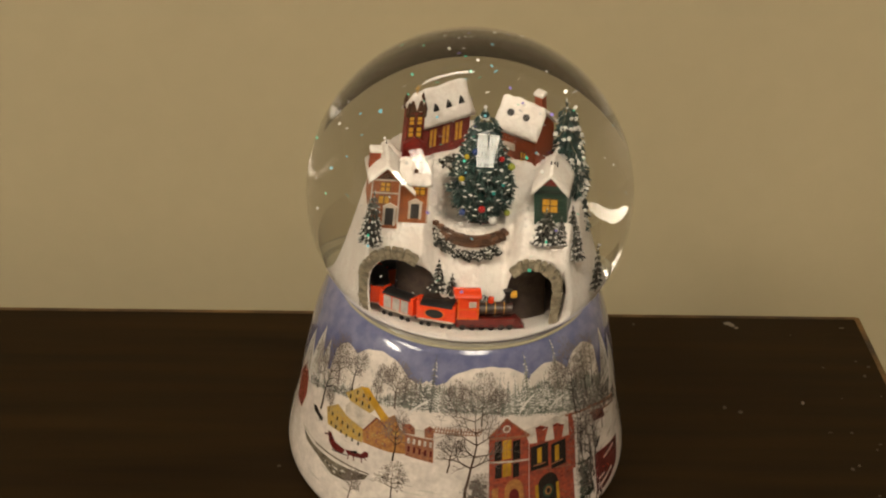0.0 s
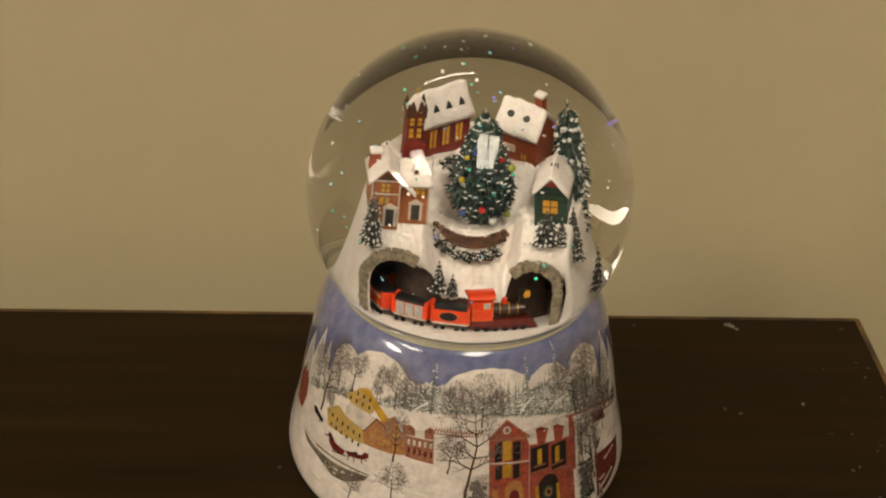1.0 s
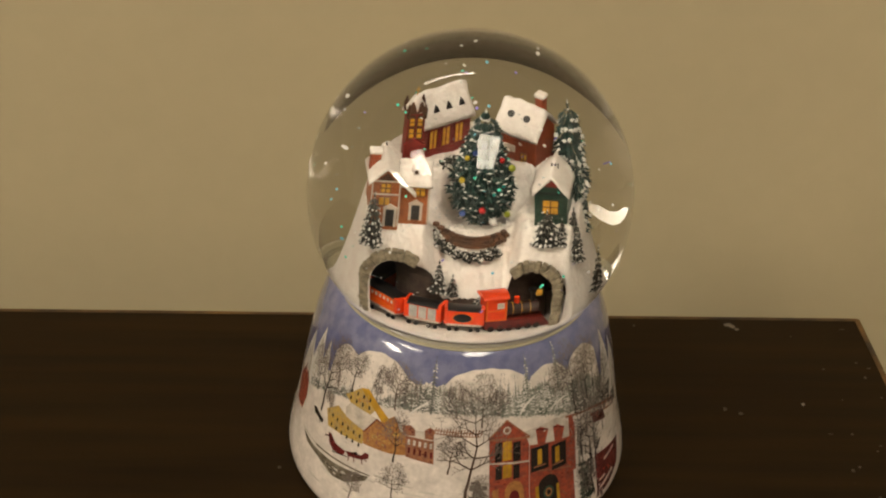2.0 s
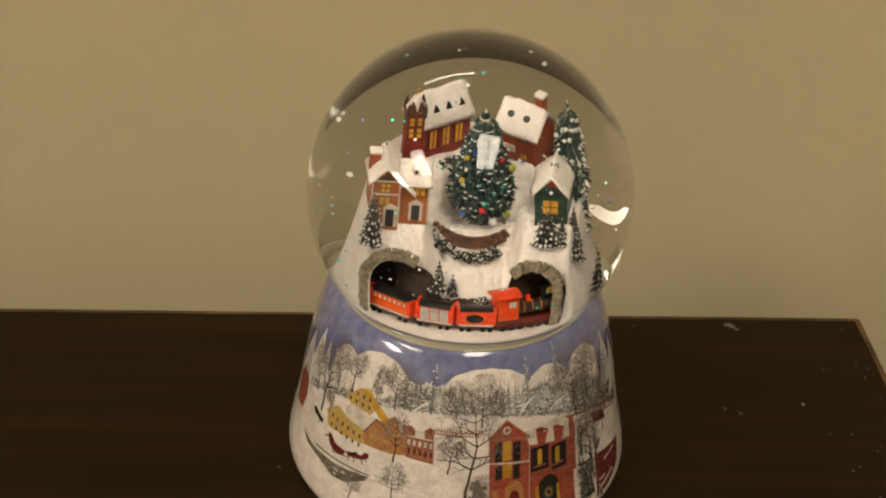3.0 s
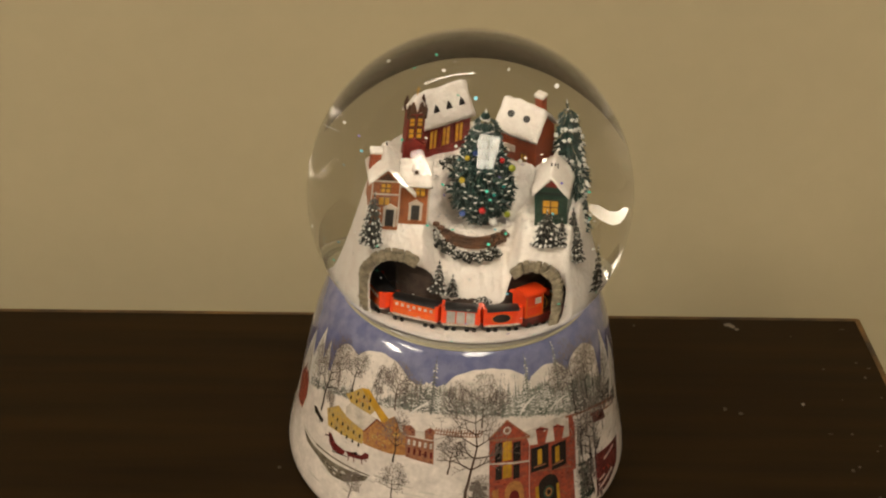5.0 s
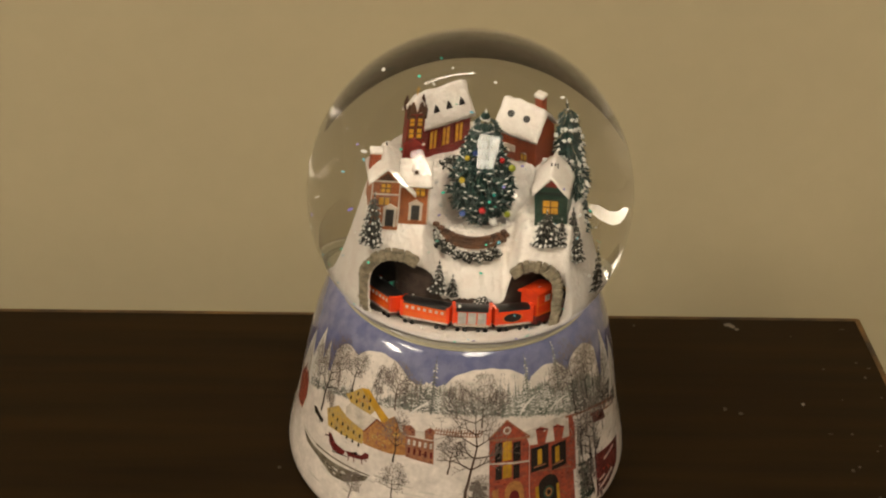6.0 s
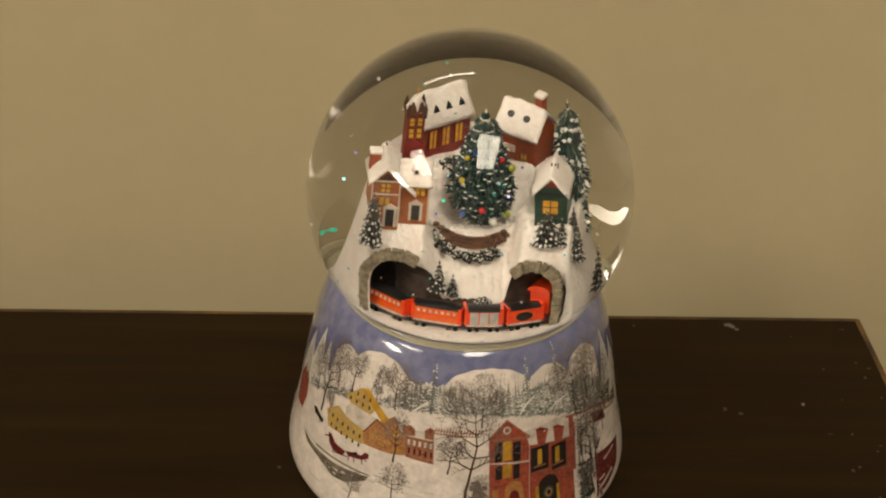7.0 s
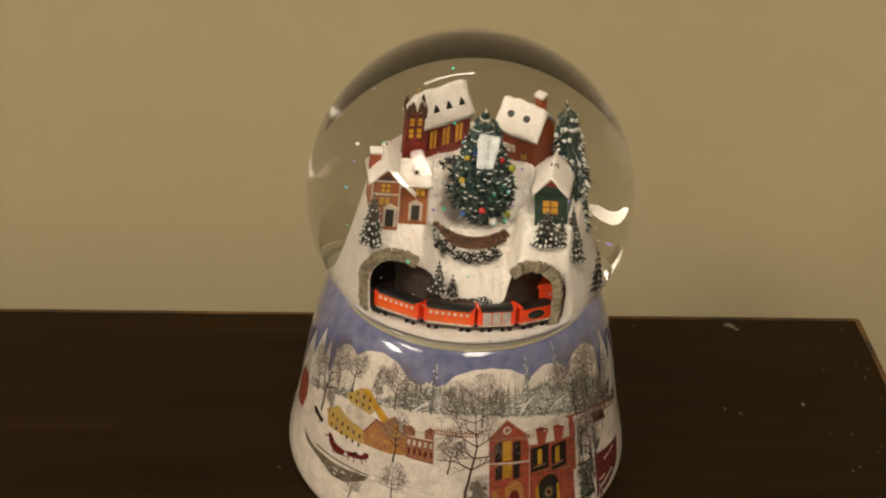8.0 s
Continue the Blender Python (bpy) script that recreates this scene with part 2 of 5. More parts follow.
# ---- table ----
m, n, l, b = nodes_of("dark_stained_wood")
tc, mp = n.new("ShaderNodeTexCoord"), n.new("ShaderNodeMapping")
mp.inputs["Scale"].default_value = (3.0, 55.0, 20.0)
grain = n.new("ShaderNodeTexNoise")
grain.inputs["Scale"].default_value, grain.inputs["Detail"].default_value = 2.0, 6
ramp = n.new("ShaderNodeValToRGB")
ramp.color_ramp.elements[0].color, ramp.color_ramp.elements[1].color = (0.0085, 0.0040, 0.0008, 1), (0.023, 0.0112, 0.0022, 1)
ramp.color_ramp.elements[0].position, ramp.color_ramp.elements[1].position = 0.3, 0.75
smudge = n.new("ShaderNodeTexNoise")
smudge.inputs["Scale"].default_value, smudge.inputs["Detail"].default_value = 14.0, 5
rr = n.new("ShaderNodeMapRange")
rr.inputs["To Min"].default_value, rr.inputs["To Max"].default_value = 0.38, 0.62
bp = n.new("ShaderNodeBump")
bp.inputs["Strength"].default_value, bp.inputs["Distance"].default_value = 0.12, 0.0005
l.new(tc.outputs["Object"], mp.inputs["Vector"])
l.new(mp.outputs["Vector"], grain.inputs["Vector"])
l.new(tc.outputs["Object"], smudge.inputs["Vector"])
l.new(grain.outputs["Fac"], ramp.inputs["Fac"])
l.new(ramp.outputs["Color"], b.inputs["Base Color"])
l.new(smudge.outputs["Fac"], rr.inputs["Value"])
l.new(rr.outputs["Result"], b.inputs["Roughness"])
l.new(grain.outputs["Fac"], bp.inputs["Height"])
l.new(bp.outputs["Normal"], b.inputs["Normal"])
b.inputs["Specular IOR Level"].default_value = 0.12
WOOD = m
WORN = paint("worn_wood_edge", (0.17, 0.088, 0.022), 0.5, 0.5, 0.02, 0.3, 6, second=(0.03, 0.016, 0.007))
CHIP = paint("pale_chip", (0.27, 0.225, 0.165), 0.6, 0.4, 0.003, 0.2)
TABLE_X, TABLE_Y = 0.1623, 0.0725
table = new("table")
table.matrix_basis = room
tagged(table, "dark brown stained wooden table with worn edges and pale chips", "table")
part("tabletop", box(-0.9, TABLE_X, -0.5, TABLE_Y, -0.03, 0.0, 0.0015), WOOD, table)
part("worn_edge", box(-0.9, TABLE_X - 0.0016, TABLE_Y - 0.0022, TABLE_Y - 0.0006, -0.0012, 0.00015, 0.0001), WORN, table, "worn lighter back edge")
part("worn_edge", box(TABLE_X - 0.0026, TABLE_X - 0.0007, -0.5, TABLE_Y - 0.0010, -0.0012, 0.00017, 0.0001), WORN, table, "worn lighter side edge")
# added board: fills the gap so the arc refracted in the dome turns dark
part("arc_filler", box(-0.9, TABLE_X - 0.006, TABLE_Y - 0.03, 0.133, -0.058, -0.046, 0.001), WOOD, table, "added dark board low behind the top, darkening the dome's refracted arc")
for sx in (-0.85, 0.09):
    for sy in (-0.45, 0.01):
        part("leg", box(sx, sx + 0.05, sy, sy + 0.045, FLOOR_Z, -0.03, 0.003), WOOD, table)


SCUFF = paint("dull_scuff", (0.085, 0.068, 0.042), 0.6, 0.4, 0.003, 0.2)


def chip(x, y, w, d, mat):
    bm = bmesh.new()
    k = 9
    vs = []
    for i in range(k):
        a = 2 * math.pi * i / k
        q = 0.55 + 0.45 * random.random()
        vs.append(bm.verts.new((x + w * q * math.cos(a), y + d * q * math.sin(a), 0.0003)))
    f = bm.faces.new(vs)
    ext = bmesh.ops.extrude_face_region(bm, geom=[f])
    bmesh.ops.translate(bm, vec=(0, 0, -0.0004), verts=[v for v in ext["geom"] if isinstance(v, bmesh.types.BMVert)])
    bmesh.ops.recalc_face_normals(bm, faces=bm.faces)
    part("chip", bm, mat, table, "small pale chip in the finish")


for mm in (BRICK_RED, BRICK_ORANGE, CHURCH_RED):
    brickwork(mm, (0.45, 0.42, 0.4))
CHIPS = ((0.1084, 0.0666, 0.0019, 0.0013), (0.1098, 0.0655, 0.0014, 0.0012), (0.1114, 0.0637, 0.0009, 0.0008), (0.1259, 0.0182, 0.0007, 0.0009), (0.0968, 0.0153, 0.0009, 0.0011), (0.1021, 0.0128, 0.0009, 0.0011), (0.1341, -0.017, 0.0007, 0.0009), (0.1369, -0.0153, 0.0006, 0.0007), (0.1532, 0.0343, 0.0006, 0.0008), (0.0716, 0.0655, 0.0005, 0.0007), (-0.0594, -0.017, 0.0006, 0.0008))
for k, c in enumerate(CHIPS):
    chip(*c, CHIP if k in (0, 1, 2, 3) else SCUFF)

scuff_rnd = random.Random(9)
for k in range(26):
    chip(TABLE_X - 0.006 - 0.05 * scuff_rnd.random() ** 2, -0.05 + 0.115 * scuff_rnd.random(), scuff_rnd.uniform(0.0003, 0.0011), scuff_rnd.uniform(0.0002, 0.0005), SCUFF)

# ---- snow globe: base, dome, hill ----
globe = new("snow_globe")
tagged(globe, "water-filled glass snow globe on a painted glazed ceramic base", "snow globe")
CERAMIC = paint("glazed_ceramic", (0.79, 0.70, 0.62), 0.14, 0.2, 0.006, 0.03, 4, coat=0.5)
PROFILE = [(0, 0), (54.0, 0), (56.2, 0.8), (56.9, 3.0), (56.6, 6.5), (55.8, 10.5), (54.7, 15), (53.3, 21), (51.9, 29), (50.4, 37.5), (48.7, 46), (47.0, 53), (45.4, 58.0), (44.5, 60.4), (43.6, 62.3), (42.6, 63.9), (41.7, 65.1), (40.9, 65.85), (40.4, 66.2), (39.9, 66.25)]


def smooth_profile(points, per=5):
    """A rounded run through the profile's points."""
    out = []
    q = points[1:]
    for i in range(len(q) - 1):
        p0, p1, p2, p3 = q[max(i - 1, 0)], q[i], q[i + 1], q[min(i + 2, len(q) - 1)]
        for s in range(per):
            t = s / per
            out.append(tuple(0.5 * (2 * p1[k] + (p2[k] - p0[k]) * t + (2 * p0[k] - 5 * p1[k] + 4 * p2[k] - p3[k]) * t * t + (3 * p1[k] - p0[k] - 3 * p2[k] + p3[k]) * t ** 3) for k in (0, 1)))
    return [points[0], *out, q[-1]]


ROUND = smooth_profile(PROFILE)
base = part("base", lathe([(r * MM, z * MM) for r, z in ROUND], 160), CERAMIC, globe, "glazed ceramic base with a painted winter village", True)
base.location = (-0.0002, 0.0006, 0)
SIDE_V, SIDE_R, SIDE_Z = [], [], []
for r, z in ROUND[2:]:
    if SIDE_Z and z > 65.4:
        SIDE_V.append(SIDE_V[-1] + math.hypot(r - SIDE_R[-1], z - SIDE_Z[-1]))
    else:
        SIDE_V.append(z)
    SIDE_R.append(r)
    SIDE_Z.append(z)

GASKET = plain("cream_seat", (0.37, 0.33, 0.215), 0.4, vary=0.1)
part("seat", lathe([(r * MM, z * MM) for r, z in ((40.0, 66.0), (40.3, 66.35), (40.1, 66.65), (39.8, 66.65), (39.5, 66.4), (38.8, 65.1), (0.0, 65.1))], 160), GASKET, globe, "cream seat in which the dome stands", True)

m, n, l, b = nodes_of("water_and_glass")
b.inputs["Base Color"].default_value = (0.69, 0.665, 0.62, 1)
b.inputs["Roughness"].default_value = 0.0
b.inputs["IOR"].default_value = 1.33
b.inputs["Transmission Weight"].default_value = 1.0
b.inputs["Coat Weight"].default_value, b.inputs["Coat IOR"].default_value, b.inputs["Coat Roughness"].default_value = 0.32, 1.5, 0.0
GLASS = m
dome_line = [(0.05 * math.cos(math.radians(a)), ZC + 0.05 * math.sin(math.radians(a))) for a in np.arange(-39.2, 89.0, 1.56)] + [(0.0, ZC + 0.05)]
dome = part("glass_dome", lathe(dome_line, 200), GLASS, globe, "clear glass dome full of water", True)
dome.visible_shadow = False

ROUND_FLOOR = Matrix.Translation((0.0008, -0.0042, 0)) @ Matrix.Diagonal((0.94, 1.0, 1.0, 1.0))
part("snow_floor", lathe([(r, ZC + GROUND * MM + z) for r, z in ((0.0, -0.0012), (0.0318, -0.0012), (0.0323, -0.0008), (0.0322, -0.0003), (0.0318, 0.0), (0.0, 0.0))], 120), SNOW, globe, "white snowy floor round the track").matrix_basis = ROUND_FLOOR
part("plinth", lathe([(r, ZC + GROUND * MM + z) for r, z in ((0.0, -0.0056), (0.0324, -0.0056), (0.0319, -0.0042), (0.0312, -0.00125), (0.0, -0.00125))], 120), GASKET, globe, "olive-cream plinth under the snow", True).matrix_basis = ROUND_FLOOR


def hill_height(x, y):
    """Height of the moulded snow hill over the globe's plan."""
    rho = math.hypot(x - 0.8, y + 4.0)
    bumps = 0.9 * noise.noise((x * 0.15, y * 0.15, 3.0)) + 0.95 * noise.noise((x * 0.42, y * 0.42, 7.0)) + 0.6 * noise.noise((x * 1.1, y * 1.1, 1.0))
    limit = -24.0 - 5.6 * (rho - 29.8) + 2.0 * bumps
    back = sm((y + 4.5) / 6.5)
    terrace = -4.3 + 2.6 * sm((abs(x - 1.5) - 6.5) / 6.0)
    top = terrace + (5.8 - terrace) * back + bumps * 0.4 + 1.8 * math.exp(-((x - 13.0) ** 2 / 70 + (y - 1.0) ** 2 / 24))
    # shoulders over the two portals
    yf = -16.2 if x < 0 else -18.2
    step = 1 - (1 - max(0.0, min(1.0, (y - yf) / 2.4))) ** 3
    shoulder = GROUND - 0.4 + 18.6 * step + 7.0 * sm((y - yf - 0.8) / 4.5) + 22.0 * sm((y + 9.5) / 5.0) + 0.9 * bumps
    # the bay between them, below the garden wall
    yw = -13.0 + 4.0 * ((x - 0.8) / 8.5) ** 2
    if y > yw + 0.1:
        bay = top
    else:
        bay = GROUND - 0.4 + 15.2 * sm((y + 18.4) / (yw + 18.4 + 0.6)) ** 0.85 + bumps
    k = sm((0.8 - x - 5.6) / 6.5) if x < 0.8 else sm((x - 0.8 - 7.8) / 4.6)
    z = bay * (1 - k) + shoulder * k
    return max(GROUND - 0.4, min(z, top + (0 if y > yw else 2.0), limit))


def track(s):
    """Place and heading on the track, s millimetres from its foremost point."""
    a = max(-17.0, min(17.0, s)) / TRACK_R
    x, y = TRACK_X + TRACK_R * math.sin(a), TRACK_Y - TRACK_R * math.cos(a)
    extra = abs(s) - 17.0
    if extra > 0:
        side, r = math.copysign(1, s), 11.0
        cx, cy = x - side * r * math.sin(abs(a)), y + r * math.cos(a)
        q = abs(a) + extra / r
        return cx + side * r * math.sin(q), cy - r * math.cos(q), side * q
    return x, y, a


def hill():
    bm = bmesh.new()
    rings, steps, rmax = 126, 270, 32.0
    grid = []
    for i in range(1, rings + 1):
        r = rmax * i / rings
        row = []
        for j in range(steps):
            a = 2 * math.pi * j / steps
            x, y = 0.8 + r * math.cos(a), -4.0 + r * math.sin(a)
            row.append(bm.verts.new((x, y, hill_height(x, y))))
        grid.append(row)
    centre = bm.verts.new((0.8, -4.0, hill_height(0.8, -4.0)))
    for j in range(steps):
        q = (j + 1) % steps
        bm.faces.new((centre, grid[0][j], grid[0][q]))
        for i in range(rings - 1):
            bm.faces.new((grid[i][j], grid[i + 1][j], grid[i + 1][q], grid[i][q]))
    foot = [bm.verts.new((v.co.x, v.co.y, GROUND - 0.9)) for v in grid[-1]]
    for j in range(steps):
        q = (j + 1) % steps
        bm.faces.new((grid[-1][j], foot[j], foot[q], grid[-1][q]))
    bm.faces.new(foot[::-1])
    bmesh.ops.recalc_face_normals(bm, faces=bm.faces)
    for f in bm.faces:
        f.smooth = True
    solid = piece("hill", bm, [SNOW, ROCK], globe, "moulded white resin snow hill", False)
    # tunnel: an arch drawn round the ring of the track
    tm = bmesh.new()
    arch = [(-1.0, -27.3), (1.0, -27.3)] + [(math.cos(math.radians(a)), -17.2 + 6.2 * math.sin(math.radians(a))) for a in range(0, 181, 15)]
    loops = []
    for j in range(95):
        q = -47.0 + j
        x, y, h = track(q)
        wide = 5.6 - 1.3 * sm((abs(q) - 20) / 8)
        loops.append([tm.verts.new((x + wide * u * math.sin(h), y - wide * u * math.cos(h), z)) for u, z in arch])
    for p, q in zip(loops, loops[1:]):
        for i in range(len(arch)):
            k = (i + 1) % len(arch)
            tm.faces.new((p[i], p[k], q[k], q[i]))
    tm.faces.new(loops[0])
    tm.faces.new(loops[-1][::-1])
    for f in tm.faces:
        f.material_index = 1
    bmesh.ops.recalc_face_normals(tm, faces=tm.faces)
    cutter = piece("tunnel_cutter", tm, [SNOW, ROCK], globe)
    mod = solid.modifiers.new("tunnel", "BOOLEAN")
    mod.operation, mod.solver, mod.object = "DIFFERENCE", "EXACT", cutter
    bpy.context.view_layer.update()
    cut = bpy.data.meshes.new_from_object(solid.evaluated_get(bpy.context.evaluated_depsgraph_get()))
    solid.modifiers.clear()
    solid.data = cut
    bpy.data.objects.remove(cutter)
    solid.location = (0, 0, ZC)
    return solid


hill()


def portal(x0, y0, x1, y1, height, seed, keep):
    """A ring of rough stones round a tunnel mouth that stands between two points of the plan."""
    t = new("tunnel_portal")
    t.parent = globe
    t.matrix_basis = pose(0, 0, ZC)
    cx, cy = (x0 + x1) / 2, (y0 + y1) / 2
    ux, uy = (x1 - x0) / 2, (y1 - y0) / 2
    w = math.hypot(ux, uy)
    nx, ny = uy / w, -ux / w
    count = 27
    rnd = random.Random(seed)
    spring = GROUND + height - w * 0.92
    path = []
    for i in range(60):
        k = i / 59 * (2 * (spring - GROUND) + math.pi * w)
        if k < spring - GROUND:
            path.append((-1.0, GROUND + k))
        elif k > spring - GROUND + math.pi * w:
            path.append((1.0, spring - (k - (spring - GROUND) - math.pi * w)))
        else:
            a = math.pi - (k - (spring - GROUND)) / w
            path.append((math.cos(a), spring + 0.92 * w * math.sin(a)))
    obs = []
    for i in keep:
        a, b2 = path[int(i * 59 / count)], path[int((i + 1) * 59 / count)]
        mid_u, mid_z = (a[0] + b2[0]) / 2, (a[1] + b2[1]) / 2
        length = math.hypot((b2[0] - a[0]) * w, b2[1] - a[1]) * 0.5 * 1.04
        ang = math.atan2(b2[1] - a[1], (b2[0] - a[0]) * w)
        bm = cuboid(-length, length, -0.9 - 0.5 * rnd.random(), 1.0, -1.2 - 0.3 * rnd.random(), 1.1 + 0.4 * rnd.random(), 0.36)
        mat = Matrix.Translation((cx + ux * mid_u, cy + uy * mid_u, mid_z)) @ Matrix(((ux / w, -nx, 0), (uy / w, -ny, 0), (0, 0, 1))).to_4x4() @ Euler((rnd.uniform(-0.15, 0.15), -ang + rnd.uniform(-0.12, 0.12), rnd.uniform(-0.15, 0.15))).to_matrix().to_4x4()
        bmesh.ops.transform(bm, matrix=mat, verts=bm.verts)
        obs.append(bm)
    return t, obs


# ---- tunnel portals ----
for args in ((-25.2, -15.6, -9.6, -16.6, 17.4, 1, range(0, 17)), (9.8, -18.2, 22.6, -18.9, 17.2, 2, range(10, 27))):
    t, stones = portal(*args)
    tagged(t, "rough stone tunnel arch")
    for bm in stones:
        piece("stone", bm, STONE, t)

m, n, l, b = nodes_of("brown_brick")
info, ramp = n.new("ShaderNodeObjectInfo"), n.new("ShaderNodeValToRGB")
ramp.color_ramp.elements[0].color, ramp.color_ramp.elements[1].color = (0.055, 0.024, 0.012, 1), (0.17, 0.075, 0.035, 1)
l.new(info.outputs["Random"], ramp.inputs["Fac"])
l.new(ramp.outputs["Color"], b.inputs["Base Color"])
b.inputs["Roughness"].default_value = 0.55
BRICK = m

# ---- garden wall with bricks ----
wall = new("garden_wall")
wall.matrix_basis = pose(0, 0, ZC)
tagged(wall, "low curved brown brick wall below the tree", "garden wall")
brick_mesh = None
for row in range(3):
    for i in range(14):
        k = (i + 0.5 + 0.5 * (row % 2)) / 14.5
        x = -8.4 + 17.9 * k
        y = -13.0 + 4.0 * ((x - 0.8) / 8.5) ** 2
        slope = 8.0 * (x - 0.8) / 8.5 ** 2
        at = pose(x * MM, (y - 0.2) * MM, (-5.0 - 1.05 * row + (1.3 if x < 0.8 else 0.7) * ((x - 0.8) / 8.5) ** 2) * MM, 0, 0, math.degrees(math.atan(slope)) + random.uniform(-3, 3))
        if brick_mesh is None:
            o = piece("brick", cuboid(-0.66, 0.66, -0.5, 0.6, -0.48, 0.48, 0.12), BRICK, wall)
            brick_mesh = o.data
        else:
            o = new("brick", brick_mesh)
            o.parent = wall
        o.matrix_basis = at


# ---- houses ----
def brick_house():
    h = mini("brick_house", -21.0, -13.0, -2.8, 0, "orange brick toy house with a snowy roof and two doors", "house", "village houses")
    bm = bmesh.new()
    prism(bm, [(-3.6, -1.0), (3.6, -1.0), (3.6, 12.6), (0.1, 15.8), (-3.6, 12.6)], 0.0, 10.0)
    piece("main_block", bm, BRICK_ORANGE, h, "orange brick gabled block")
    bm = bmesh.new()
    prism(bm, [(3.6, 0.6), (10.9, 0.6), (10.9, 12.2), (3.6, 12.2)], 0.6, 9.5)
    piece("side_wing", bm, BRICK_ORANGE, h, "orange brick side wing")
    r = snow_gable(4.7, 7.6, 4.6, 7.6, 16.2, -0.9, 10.6, 1.0, 1)
    piece("snowy_roof", r, SNOW, h, "thick white snow on the roof", True)
    r = snow_gable(5.0, 5.0, 4.2, 4.2, 15.2, 0.0, 8.2, 1.3, 2)
    piece("snowy_roof", turned(r, -90, 3.4, 5.0, 0), SNOW, h, "thick white snow on the wing", True)
    bm = bmesh.new()
    prism(bm, [(6.0, 12.8), (9.3, 12.8), (9.4, 16.2), (8.2, 17.6), (6.4, 16.0)], 1.6, 6.0)
    bmesh.ops.bevel(bm, geom=bm.edges[:], offset=0.5, segments=3, affect="EDGES")
    d = piece("dormer", bm, SNOW, h, "snow-covered dormer", True)
    bm = bmesh.new()
    rod(bm, (7.5, 1.4, 14.6), (7.5, 2.2, 14.6), 0.62, 0.62, 14)
    piece("dormer_window", bm, BROWN, d)
    c = piece("chimney", cuboid(-4.3, -1.5, 5.0, 7.2, 11.0, 17.2, 0.2), BRICK_RED, h, "red brick chimney")
    bm = cuboid(-4.6, -1.2, 4.7, 7.5, 17.2, 18.2, 0.45)
    piece("chimney_snow", bm, SNOW, c, "", True)
    bm = bmesh.new()
    prism(bm, [(-2.1, 12.9), (2.0, 12.9), (0.0, 14.9)], -0.25, 0.05)
    piece("gable_panel", bm, BROWN, h, "dark triangular gable panel")
    for x0, x1, z0, z1 in ((-3.8, 3.8, 12.4, 12.75), (-3.7, 3.7, 8.7, 9.0), (3.3, 3.75, 0.4, 12.4), (-3.75, -3.4, -0.6, 12.4), (10.55, 11.0, 1.0, 12.0)):
        piece("trim_board", cuboid(x0, x1, -0.3, 0.1, z0, z1, 0.05) if x0 < 4 else cuboid(x0, x1, 0.3, 0.7, z0, z1, 0.05), TRIM, h)
    window(h, -1.3, 1.1, 9.4, 11.9, 0.0, 2, 2, border=0.12)
    window(h, -1.5, 1.1, 5.9, 8.0, 0.0, 2, 1, border=0.12)
    window(h, 7.4, 9.8, 8.5, 11.5, 0.6, 2, 2, border=0.12)
    doorway(h, 0.4, 2.5, 0.0, 4.8, 0.0)
    doorway(h, 6.7, 8.8, 1.8, 6.0, 0.6)
    return h


